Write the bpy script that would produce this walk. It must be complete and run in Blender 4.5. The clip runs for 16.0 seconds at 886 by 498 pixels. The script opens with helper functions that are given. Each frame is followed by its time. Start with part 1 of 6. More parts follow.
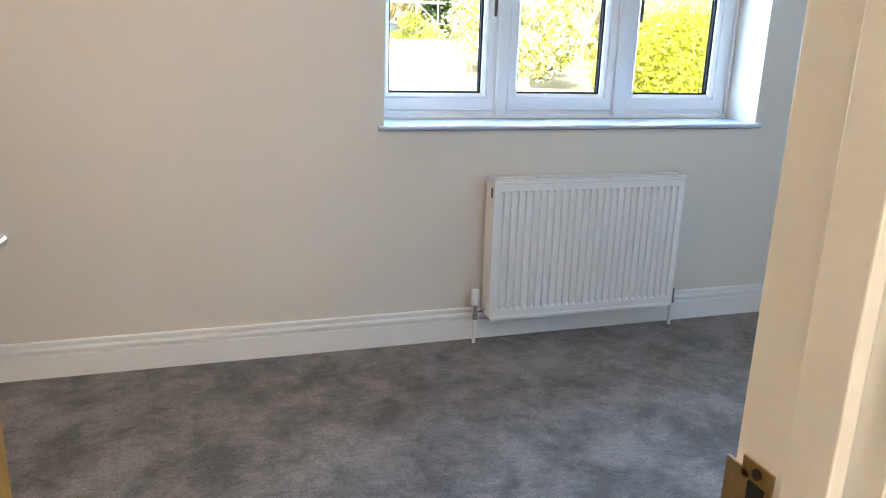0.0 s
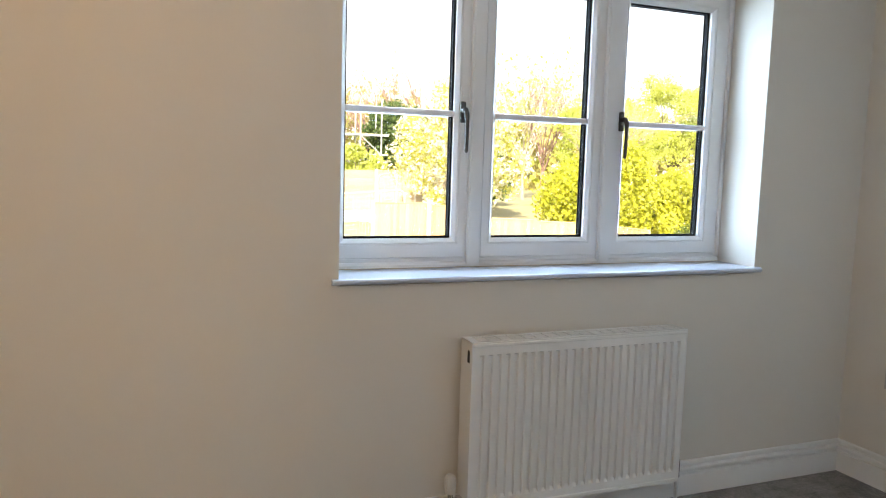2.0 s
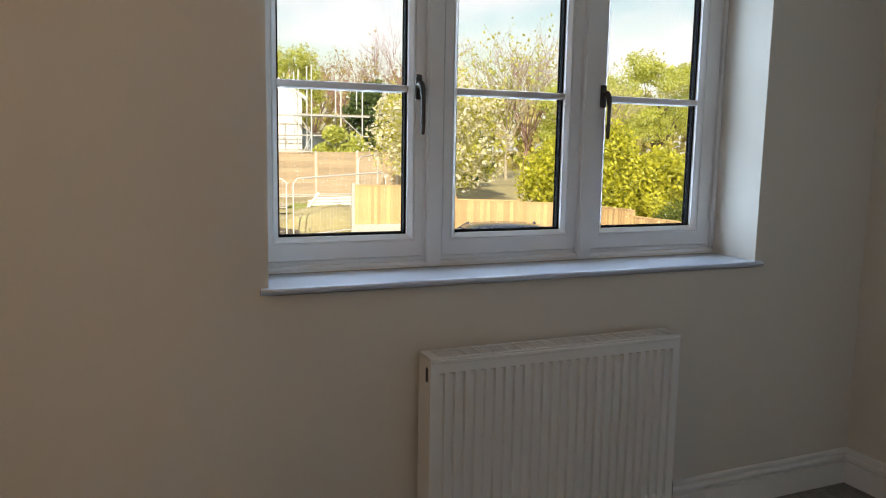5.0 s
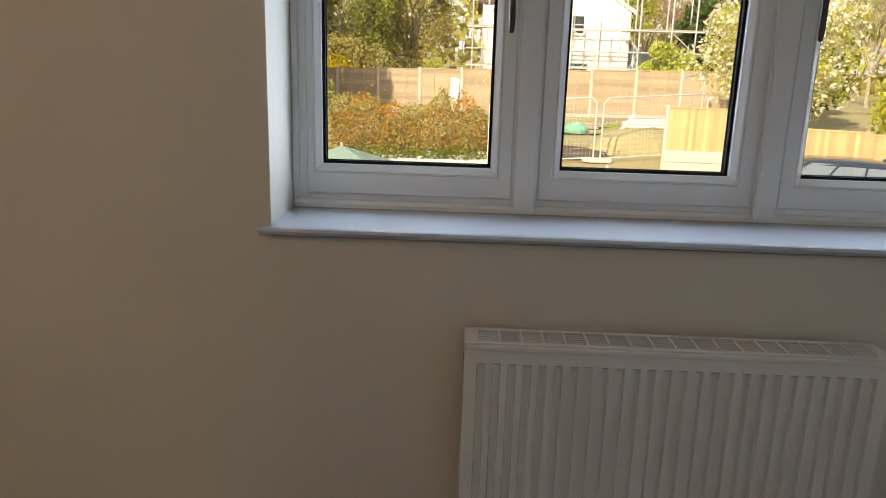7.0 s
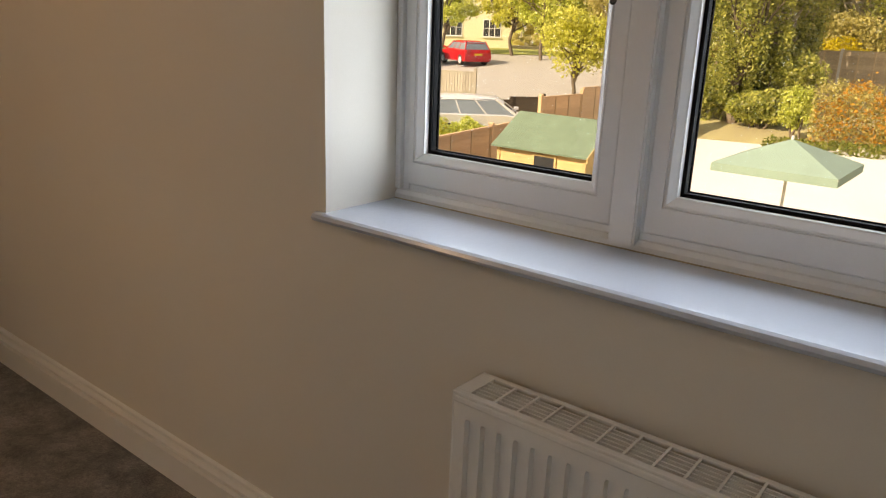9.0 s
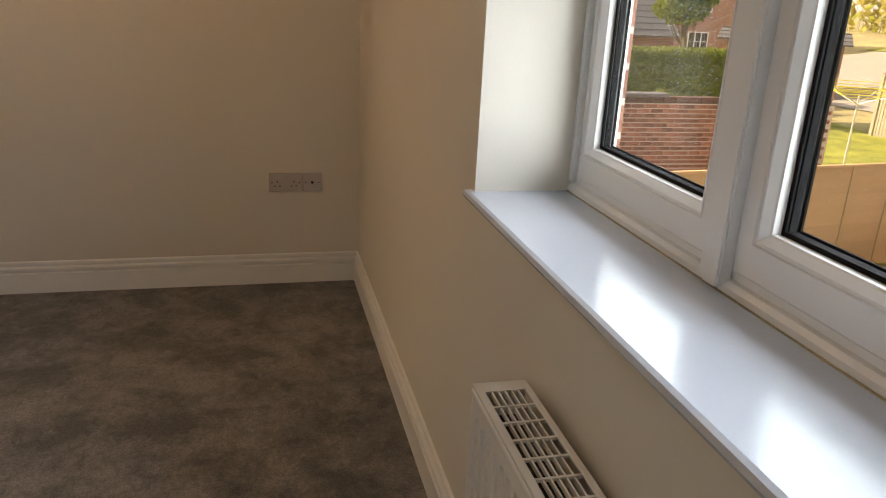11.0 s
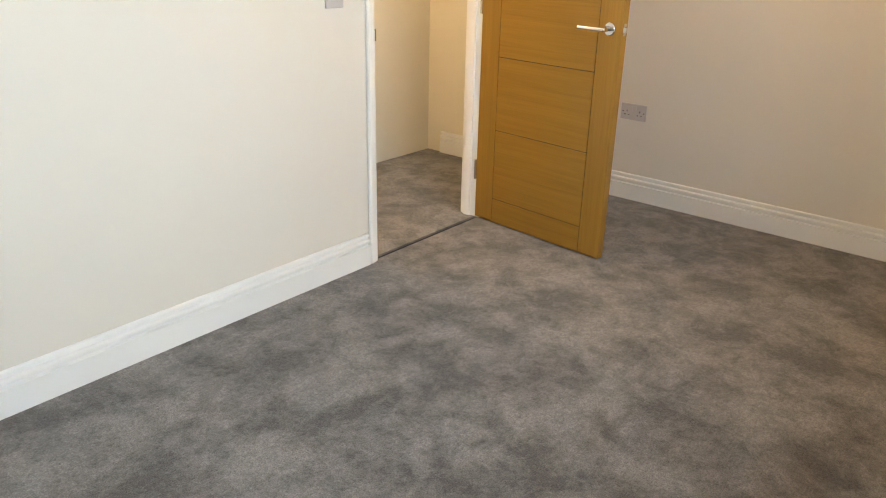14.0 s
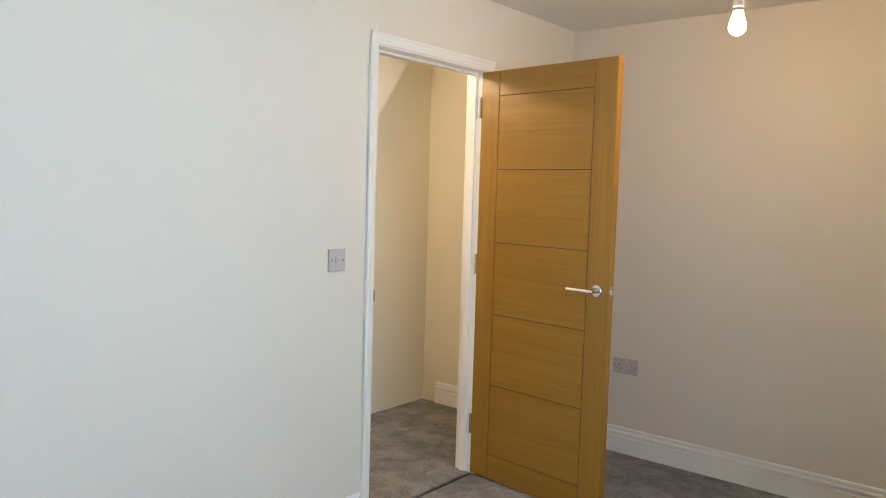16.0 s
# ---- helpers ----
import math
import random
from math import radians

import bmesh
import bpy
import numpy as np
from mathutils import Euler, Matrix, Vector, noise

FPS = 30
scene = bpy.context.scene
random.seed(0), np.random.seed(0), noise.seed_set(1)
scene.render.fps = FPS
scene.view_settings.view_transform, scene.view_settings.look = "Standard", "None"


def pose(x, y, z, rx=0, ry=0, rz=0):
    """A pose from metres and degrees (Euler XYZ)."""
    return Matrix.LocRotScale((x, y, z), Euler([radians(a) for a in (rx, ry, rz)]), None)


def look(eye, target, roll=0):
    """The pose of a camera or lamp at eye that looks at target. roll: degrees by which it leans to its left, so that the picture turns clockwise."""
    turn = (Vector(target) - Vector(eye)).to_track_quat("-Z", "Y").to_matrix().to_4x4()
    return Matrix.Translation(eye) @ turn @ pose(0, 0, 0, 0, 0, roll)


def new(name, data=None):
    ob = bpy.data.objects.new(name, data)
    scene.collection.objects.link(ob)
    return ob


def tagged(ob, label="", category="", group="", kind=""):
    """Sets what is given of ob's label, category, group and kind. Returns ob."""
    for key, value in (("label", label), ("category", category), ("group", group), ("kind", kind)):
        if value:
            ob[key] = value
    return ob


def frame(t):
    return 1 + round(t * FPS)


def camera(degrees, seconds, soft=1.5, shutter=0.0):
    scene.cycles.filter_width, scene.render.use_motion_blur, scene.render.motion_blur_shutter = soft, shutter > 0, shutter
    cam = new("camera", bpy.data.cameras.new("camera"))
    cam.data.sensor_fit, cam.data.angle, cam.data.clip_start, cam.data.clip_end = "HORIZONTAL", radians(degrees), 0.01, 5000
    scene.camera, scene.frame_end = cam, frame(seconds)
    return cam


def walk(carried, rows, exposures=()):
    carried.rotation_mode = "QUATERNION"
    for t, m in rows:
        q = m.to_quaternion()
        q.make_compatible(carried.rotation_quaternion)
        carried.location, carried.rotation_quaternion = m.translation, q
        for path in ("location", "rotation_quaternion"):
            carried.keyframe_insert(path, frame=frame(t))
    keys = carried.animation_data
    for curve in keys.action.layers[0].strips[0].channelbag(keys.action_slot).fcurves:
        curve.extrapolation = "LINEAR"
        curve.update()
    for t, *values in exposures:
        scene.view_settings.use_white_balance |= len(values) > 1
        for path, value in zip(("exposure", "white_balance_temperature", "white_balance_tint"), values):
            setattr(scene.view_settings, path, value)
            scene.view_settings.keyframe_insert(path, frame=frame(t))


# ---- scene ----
cam = camera(61.4, 16.0, soft=1.1)
EXPOSURES = [(0, 2.15, 6400, 15), (1.0, 2.15, 6700, 17), (1.5, 2.05, 6850, 18), (2.0, 1.55, 7500, 18), (2.5, 0.9, 7700, 19), (3.0, 0.52, 7900, 20), (3.5, 0.3, 7900, 20), (6, 0.45, 8000, 21), (6.5, 0.2, 8400, 22), (7, 0.4, 8700, 22), (8, 0.6, 9700, 24), (10.3, 0.55, 10400, 28), (11, 0.8, 11000, 26), (12, 1.25, 11800, 28), (12.5, 1.95, 11300, 26), (13, 2.1, 9800, 20), (14.5, 2.08, 9500, 19), (15.5, 1.82, 8350, 17), (16, 1.66, 8100, 16)]
SKY = 0.14
SUN = 5.0
WINDOW_LIGHT = 320.0
BULB = 2.6
LANDING = 7.8
PATH = [
    (0, (0.392, -0.382, 1.276), (0.978, 1.449, 0.727), 1.8),
    (0.5, (0.37, -0.235, 1.236), (0.858, 1.628, 0.669), 1.7),
    (1, (0.364, -0.085, 1.236), (0.928, 1.772, 0.738), 0.7),
    (1.5, (0.378, 0.04, 1.258), (1.108, 1.865, 0.891), 0.9),
    (2, (0.472, 0.14, 1.304), (1.212, 1.985, 1.087), 1.7),
    (2.5, (0.482, 0.232, 1.314), (1.242, 2.078, 1.192), 1.7),
    (3, (0.473, 0.3, 1.333), (1.291, 2.123, 1.253), 1.2),
    (3.5, (0.463, 0.34, 1.326), (1.328, 2.14, 1.217), 0.9),
    (6, (1.03, 0.686, 1.308), (1.567, 2.57, 0.964), 0.9),
    (6.5, (1.222, 0.836, 1.299), (1.533, 2.774, 0.913), 1.4),
    (7, (1.483, 0.905, 1.298), (1.426, 2.838, 0.806), 1.7),
    (7.5, (1.696, 0.99, 1.278), (1.259, 2.869, 0.753), 1.4),
    (8, (1.857, 1.129, 1.291), (1.112, 2.906, 0.754), 1.7),
    (10.3, (2.53, 1.894, 1.337), (0.89, 2.845, 0.702), 2.6),
    (10.5, (2.554, 1.951, 1.336), (0.846, 2.773, 0.697), 2.8),
    (11, (2.542, 2.053, 1.331), (0.71, 2.525, 0.682), 2.9),
    (11.5, (2.587, 2.134, 1.334), (0.702, 2.238, 0.675), 3.5),
    (12, (2.704, 2.217, 1.331), (0.84, 1.962, 0.652), 3.7),
    (12.5, (2.801, 2.22, 1.346), (1.029, 1.626, 0.633), 3.8),
    (13, (2.846, 2.217, 1.355), (1.223, 1.289, 0.646), 3.2),
    (13.5, (2.887, 2.184, 1.356), (1.361, 1.104, 0.645), 2.5),
    (14, (2.917, 2.159, 1.33), (1.488, 0.99, 0.56), 1.3),
    (14.5, (2.948, 2.179, 1.35), (1.53, 0.981, 0.607), 1.0),
    (15, (2.946, 2.181, 1.383), (1.458, 0.956, 0.847), 1.6),
    (15.5, (2.945, 2.172, 1.4), (1.412, 0.927, 1.079), 1.8),
    (16, (2.94, 2.178, 1.4), (1.399, 0.912, 1.251), 1.7),
]
walk(cam, [(t, look(eye, aim, roll)) for t, eye, aim, roll in PATH], EXPOSURES)

# ---- world, sun, large lights ----
world = bpy.data.worlds.new("sky")
scene.world = world
world.use_nodes = True
wn = world.node_tree.nodes
wl = world.node_tree.links
sky = wn.new("ShaderNodeTexSky")
sky.sky_type = "NISHITA"
sky.sun_disc = False
sky.sun_elevation = radians(33)
sky.sun_rotation = radians(209)
sky.air_density, sky.dust_density = 1.2, 1.5
# clouds: soft white banks over the sky
wtc = wn.new("ShaderNodeTexCoord")
wmap = wn.new("ShaderNodeMapping")
wmap.inputs["Scale"].default_value = (2.2, 2.2, 6.0)
wno = wn.new("ShaderNodeTexNoise")
wno.inputs["Scale"].default_value = 2.3
wno.inputs["Detail"].default_value = 7
wramp = wn.new("ShaderNodeValToRGB")
wramp.color_ramp.elements[0].position = 0.40
wramp.color_ramp.elements[1].position = 0.66
wmix = wn.new("ShaderNodeMixRGB")
wmix.inputs["Color2"].default_value = (6.7, 6.9, 8.0, 1)
wl.new(wtc.outputs["Generated"], wmap.inputs["Vector"])
wl.new(wmap.outputs["Vector"], wno.inputs["Vector"])
wl.new(wno.outputs["Fac"], wramp.inputs["Fac"])
wl.new(wramp.outputs["Color"], wmix.inputs["Fac"])
wl.new(sky.outputs["Color"], wmix.inputs["Color1"])
wl.new(wmix.outputs["Color"], wn["Background"].inputs["Color"])
wn["Background"].inputs["Strength"].default_value = SKY

sun = new("sun", bpy.data.lights.new("sun", "SUN"))
sun.data.energy, sun.data.angle, sun.data.color = SUN, radians(0.6), (1.0, 0.95, 0.86)
sun.matrix_world = look((0, 0, 30), (22, 40, 0))

# skylight entering at the window
win_light = new("window_skylight", bpy.data.lights.new("window_skylight", "AREA"))
win_light.data.shape, win_light.data.size, win_light.data.size_y = "RECTANGLE", 6.4, 2.5
win_light.data.energy, win_light.data.color = WINDOW_LIGHT, (0.42, 0.675, 1.0)
win_light.matrix_world = look((1.93, 4.1, 1.8), (1.93, 1.0, 1.15))

# ---- materials ----
def srgb(r, g, b):
    return tuple(((c / 255 + 0.055) / 1.055) ** 2.4 if c > 10 else c / 255 / 12.92 for c in (r, g, b)) + (1,)


def material(name, color, rough=0.5, metal=0.0, tone=0.08, scale=4.0, fine=160.0, bump=0.0, bump_scale=None, other=None, spec=0.5, island=0.0, obj=0.0, stretch=(1, 1, 1)):
    """A principled material with broad tone variation, fine grain and relief in metres of the object."""
    m = bpy.data.materials.new(name)
    m.use_nodes = True
    n, l = m.node_tree.nodes, m.node_tree.links
    p = n["Principled BSDF"]
    p.inputs["Roughness"].default_value = rough
    p.inputs["Metallic"].default_value = metal
    p.inputs["Specular IOR Level"].default_value = spec
    tc = n.new("ShaderNodeTexCoord")
    mp = n.new("ShaderNodeMapping")
    mp.inputs["Scale"].default_value = stretch
    l.new(tc.outputs["Object"], mp.inputs["Vector"])
    big = n.new("ShaderNodeTexNoise")
    big.inputs["Scale"].default_value = scale
    big.inputs["Detail"].default_value = 5
    small = n.new("ShaderNodeTexNoise")
    small.inputs["Scale"].default_value = fine
    small.inputs["Detail"].default_value = 3
    for t in (big, small):
        l.new(mp.outputs["Vector"], t.inputs["Vector"])
    add = n.new("ShaderNodeMath")
    add.operation = "MULTIPLY_ADD"
    add.inputs[1].default_value = 0.45
    l.new(small.outputs["Fac"], add.inputs[0])
    half = n.new("ShaderNodeMath")
    half.operation = "MULTIPLY"
    half.inputs[1].default_value = 0.55
    l.new(big.outputs["Fac"], half.inputs[0])
    l.new(half.outputs[0], add.inputs[2])
    ramp = n.new("ShaderNodeValToRGB")
    a = tuple(max(0, c * (1 - tone * 2.2)) for c in color[:3]) + (1,)
    b = tuple(min(1, c * (1 + tone * 2.2)) for c in (other or color)[:3]) + (1,)
    ramp.color_ramp.elements[0].position, ramp.color_ramp.elements[0].color = 0.25, a
    ramp.color_ramp.elements[1].position, ramp.color_ramp.elements[1].color = 0.75, b
    l.new(add.outputs[0], ramp.inputs["Fac"])
    out = ramp.outputs["Color"]
    if island or obj:
        if obj:
            info = n.new("ShaderNodeObjectInfo").outputs["Random"]
            k = obj
        else:
            info = n.new("ShaderNodeNewGeometry").outputs["Random Per Island"]
            k = island
        mr = n.new("ShaderNodeMapRange")
        mr.inputs["To Min"].default_value, mr.inputs["To Max"].default_value = 1 - k, 1 + k
        l.new(info, mr.inputs["Value"])
        mul = n.new("ShaderNodeVectorMath")
        mul.operation = "SCALE"
        l.new(out, mul.inputs[0])
        l.new(mr.outputs["Result"], mul.inputs["Scale"])
        out = mul.outputs["Vector"]
    l.new(out, p.inputs["Base Color"])
    if bump:
        bt = n.new("ShaderNodeTexNoise")
        bt.inputs["Scale"].default_value = bump_scale or fine
        bt.inputs["Detail"].default_value = 4
        l.new(mp.outputs["Vector"], bt.inputs["Vector"])
        bn = n.new("ShaderNodeBump")
        bn.inputs["Strength"].default_value = bump
        bn.inputs["Distance"].default_value = 0.01
        l.new(bt.outputs["Fac"], bn.inputs["Height"])
        l.new(bn.outputs["Normal"], p.inputs["Normal"])
    return m


def oak_material(name, along):
    """Straight-grained oak veneer: stretched bands of grain with pores, along one axis."""
    m = bpy.data.materials.new(name)
    m.use_nodes = True
    n, l = m.node_tree.nodes, m.node_tree.links
    p = n["Principled BSDF"]
    p.inputs["Roughness"].default_value = 0.34
    tc = n.new("ShaderNodeTexCoord")
    info = n.new("ShaderNodeObjectInfo")
    off = n.new("ShaderNodeVectorMath")
    off.operation = "MULTIPLY_ADD"
    comb = n.new("ShaderNodeCombineXYZ")
    for k in range(3):
        l.new(info.outputs["Random"], comb.inputs[k])
    off.inputs[1].default_value = (3.1, 5.7, 7.9)
    l.new(comb.outputs[0], off.inputs[0])
    l.new(tc.outputs["Object"], off.inputs[2])
    mp = n.new("ShaderNodeMapping")
    s = [26.0, 26.0, 26.0]
    s[along] = 1.1
    mp.inputs["Scale"].default_value = s
    l.new(off.outputs[0], mp.inputs["Vector"])
    a = n.new("ShaderNodeTexNoise")
    a.inputs["Scale"].default_value, a.inputs["Detail"].default_value, a.inputs["Distortion"].default_value = 1.0, 4, 1.2
    mp2 = n.new("ShaderNodeMapping")
    s2 = [260.0, 260.0, 260.0]
    s2[along] = 4.0
    mp2.inputs["Scale"].default_value = s2
    l.new(off.outputs[0], mp2.inputs["Vector"])
    b = n.new("ShaderNodeTexNoise")
    b.inputs["Scale"].default_value, b.inputs["Detail"].default_value = 1.0, 3
    l.new(mp.outputs[0], a.inputs["Vector"])
    l.new(mp2.outputs[0], b.inputs["Vector"])
    mixf = n.new("ShaderNodeMath")
    mixf.operation = "MULTIPLY_ADD"
    mixf.inputs[1].default_value = 0.4
    hm = n.new("ShaderNodeMath")
    hm.operation = "MULTIPLY"
    hm.inputs[1].default_value = 0.6
    l.new(a.outputs["Fac"], hm.inputs[0])
    l.new(b.outputs["Fac"], mixf.inputs[0])
    l.new(hm.outputs[0], mixf.inputs[2])
    ramp = n.new("ShaderNodeValToRGB")
    ramp.color_ramp.elements[0].position, ramp.color_ramp.elements[0].color = 0.22, (0.255, 0.118, 0.017, 1)
    ramp.color_ramp.elements[1].position, ramp.color_ramp.elements[1].color = 0.8, (0.40, 0.202, 0.036, 1)
    l.new(mixf.outputs[0], ramp.inputs["Fac"])
    l.new(ramp.outputs["Color"], p.inputs["Base Color"])
    bn = n.new("ShaderNodeBump")
    bn.inputs["Strength"].default_value, bn.inputs["Distance"].default_value = 0.12, 0.002
    l.new(b.outputs["Fac"], bn.inputs["Height"])
    l.new(bn.outputs["Normal"], p.inputs["Normal"])
    return m


def carpet_material(name):
    """Cut-pile carpet: fine tufts and soft patches where the pile has been brushed either way."""
    m = bpy.data.materials.new(name)
    m.use_nodes = True
    n, l = m.node_tree.nodes, m.node_tree.links
    p = n["Principled BSDF"]
    p.inputs["Roughness"].default_value = 0.95
    p.inputs["Specular IOR Level"].default_value = 0.12
    p.inputs["Sheen Weight"].default_value = 0.25
    p.inputs["Sheen Roughness"].default_value = 0.5
    tc = n.new("ShaderNodeTexCoord")

    def noise_tex(scale, detail, distort=0.0, rough=0.5):
        t = n.new("ShaderNodeTexNoise")
        t.inputs["Scale"].default_value, t.inputs["Detail"].default_value = scale, detail
        t.inputs["Distortion"].default_value, t.inputs["Roughness"].default_value = distort, rough
        l.new(tc.outputs["Object"], t.inputs["Vector"])
        return t
    patch = noise_tex(4.4, 8, 0.35, 0.62)
    brush = noise_tex(17.0, 6, 0.6, 0.62)
    tuft = noise_tex(230, 2)
    fibre = noise_tex(75, 4, 0.4, 0.7)
    pm = n.new("ShaderNodeMath")
    pm.operation = "MULTIPLY_ADD"
    pm.inputs[1].default_value = 0.32
    ph = n.new("ShaderNodeMath")
    ph.operation = "MULTIPLY"
    ph.inputs[1].default_value = 0.68
    l.new(patch.outputs["Fac"], ph.inputs[0])
    l.new(brush.outputs["Fac"], pm.inputs[0])
    l.new(ph.outputs[0], pm.inputs[2])
    pr = n.new("ShaderNodeValToRGB")
    pr.color_ramp.elements[0].position, pr.color_ramp.elements[0].color = 0.41, (0.098, 0.091, 0.087, 1)
    pr.color_ramp.elements[1].position, pr.color_ramp.elements[1].color = 0.585, (0.228, 0.212, 0.202, 1)
    l.new(pm.outputs[0], pr.inputs["Fac"])
    tr = n.new("ShaderNodeMapRange")
    tr.inputs["From Min"].default_value, tr.inputs["From Max"].default_value = 0.3, 0.7
    tr.inputs["To Min"].default_value, tr.inputs["To Max"].default_value = 0.4, 1.6
    add = n.new("ShaderNodeMath")
    add.operation = "MULTIPLY_ADD"
    add.inputs[1].default_value = 0.5
    hf = n.new("ShaderNodeMath")
    hf.operation = "MULTIPLY"
    hf.inputs[1].default_value = 0.5
    l.new(fibre.outputs["Fac"], hf.inputs[0])
    l.new(tuft.outputs["Fac"], add.inputs[0])
    l.new(hf.outputs[0], add.inputs[2])
    l.new(add.outputs[0], tr.inputs["Value"])
    mul = n.new("ShaderNodeVectorMath")
    mul.operation = "SCALE"
    l.new(pr.outputs["Color"], mul.inputs[0])
    l.new(tr.outputs["Result"], mul.inputs["Scale"])
    l.new(mul.outputs["Vector"], p.inputs["Base Color"])
    bn = n.new("ShaderNodeBump")
    bn.inputs["Strength"].default_value, bn.inputs["Distance"].default_value = 0.7, 0.006
    l.new(add.outputs[0], bn.inputs["Height"])
    l.new(bn.outputs["Normal"], p.inputs["Normal"])
    return m


def glass_material(name):
    m = bpy.data.materials.new(name)
    m.use_nodes = True
    n, l = m.node_tree.nodes, m.node_tree.links
    n.remove(n["Principled BSDF"])
    tr = n.new("ShaderNodeBsdfTransparent")
    tr.inputs["Color"].default_value = (0.96, 0.98, 0.97, 1)
    gl = n.new("ShaderNodeBsdfGlossy")
    gl.inputs["Roughness"].default_value = 0.01
    lw = n.new("ShaderNodeLayerWeight")
    lw.inputs["Blend"].default_value = 0.5
    pw = n.new("ShaderNodeMath")
    pw.operation = "POWER"
    pw.inputs[1].default_value = 4.0
    l.new(lw.outputs["Facing"], pw.inputs[0])
    fr = n.new("ShaderNodeMath")
    fr.operation = "MULTIPLY_ADD"
    fr.inputs[1].default_value, fr.inputs[2].default_value = 0.35, 0.012
    l.new(pw.outputs[0], fr.inputs[0])
    mx = n.new("ShaderNodeMixShader")
    l.new(fr.outputs[0], mx.inputs[0])
    l.new(tr.outputs[0], mx.inputs[1])
    l.new(gl.outputs[0], mx.inputs[2])
    l.new(mx.outputs[0], n["Material Output"].inputs["Surface"])
    return m


def glow_material(name, color, strength):
    m = bpy.data.materials.new(name)
    m.use_nodes = True
    p = m.node_tree.nodes["Principled BSDF"]
    p.inputs["Base Color"].default_value = (0.9, 0.88, 0.82, 1)
    p.inputs["Emission Color"].default_value = color
    p.inputs["Emission Strength"].default_value = strength
    return m


M_WALL = material("wall_paint", (0.74, 0.69, 0.62, 1), 0.62, tone=0.012, scale=1.3, fine=300, bump=0.06, bump_scale=420, spec=0.3)
M_LAND = material("landing_paint", (0.78, 0.72, 0.60, 1), 0.62, tone=0.012, scale=1.3, fine=300, bump=0.06, bump_scale=420, spec=0.3)
M_CEIL = material("ceiling_paint", (0.78, 0.77, 0.75, 1), 0.8, tone=0.012, scale=1.1, fine=260, bump=0.05, spec=0.2)
M_TRIM = material("trim_paint", (0.86, 0.85, 0.825, 1), 0.3, tone=0.012, scale=2.0, fine=200, bump=0.03)
M_UPVC = material("window_white", (0.80, 0.80, 0.80, 1), 0.28, tone=0.012, scale=2.0, fine=240, bump=0.03, bump_scale=160)
# white board; the skylight's blue cast is mixed into its base colour
M_SILL = material("sill_paint_sky_tint", (0.55, 0.61, 0.70, 1), 0.19, tone=0.012, scale=2.0, fine=180, bump=0.04, bump_scale=60)
M_GASKET = material("black_gasket", (0.012, 0.012, 0.012, 1), 0.9, tone=0.1, spec=0.1)
M_SPACER = material("glazing_spacer", (0.012, 0.012, 0.013, 1), 0.9, spec=0.1)
M_RAD = material("radiator_enamel", (0.85, 0.84, 0.815, 1), 0.25, tone=0.01, scale=3, fine=220, bump=0.015)
# near-black colour holds the shade inside the radiator
M_RADDARK = material("radiator_inside_shade", (0.05, 0.046, 0.042, 1), 0.7, tone=0.1)
M_CHROME = material("chrome", (0.72, 0.72, 0.73, 1), 0.12, metal=1.0, tone=0.02)
M_BRONZE = material("dark_metal_handle", (0.09, 0.085, 0.08, 1), 0.28, metal=0.85, tone=0.06)
M_BRASS = material("plated_brass", (0.52, 0.42, 0.26, 1), 0.3, metal=1.0, tone=0.08)
M_PLAST = material("white_plastic", (0.74, 0.72, 0.70, 1), 0.3, tone=0.01, fine=200)
M_SOCKET = material("grey_white_plastic", (0.52, 0.48, 0.475, 1), 0.3, tone=0.012, fine=200)
M_SLOT = material("dark_slot", (0.02, 0.02, 0.02, 1), 0.6)
M_RED = material("red_mark", (0.5, 0.03, 0.02, 1), 0.4)
M_CARPET = carpet_material("grey_carpet")
M_OAKV = oak_material("oak_upright", 2)
M_OAKH = oak_material("oak_level", 0)
M_OAKD = material("oak_groove", (0.055, 0.024, 0.006, 1), 0.7, tone=0.1)
M_GLASS = glass_material("window_glass")
M_BULB = glow_material("bulb_glow", (1.0, 0.80, 0.52, 1), 14.0)


# ---- mesh helpers ----
def box(bm, x0, x1, y0, y1, z0, z1, bevel=0.0, m=None):
    mat = Matrix.Translation(((x0 + x1) / 2, (y0 + y1) / 2, (z0 + z1) / 2)) @ Matrix.Diagonal((x1 - x0, y1 - y0, z1 - z0, 1))
    r = bmesh.ops.create_cube(bm, size=1, matrix=mat)
    if bevel:
        edges = list({e for v in r["verts"] for e in v.link_edges})
        r = bmesh.ops.bevel(bm, geom=edges, offset=bevel, segments=2, profile=0.5, affect="EDGES")
    if m is not None:
        bmesh.ops.transform(bm, matrix=m, verts=list({v for v in r["verts"]}))


def rod(bm, a, b, r, r2=None, seg=12, caps=True):
    a, b = Vector(a), Vector(b)
    d = b - a
    q = d.to_track_quat("Z", "Y").to_matrix().to_4x4()
    bmesh.ops.create_cone(bm, cap_ends=caps, segments=seg, radius1=r, radius2=r if r2 is None else r2, depth=d.length, matrix=Matrix.Translation((a + b) / 2) @ q)


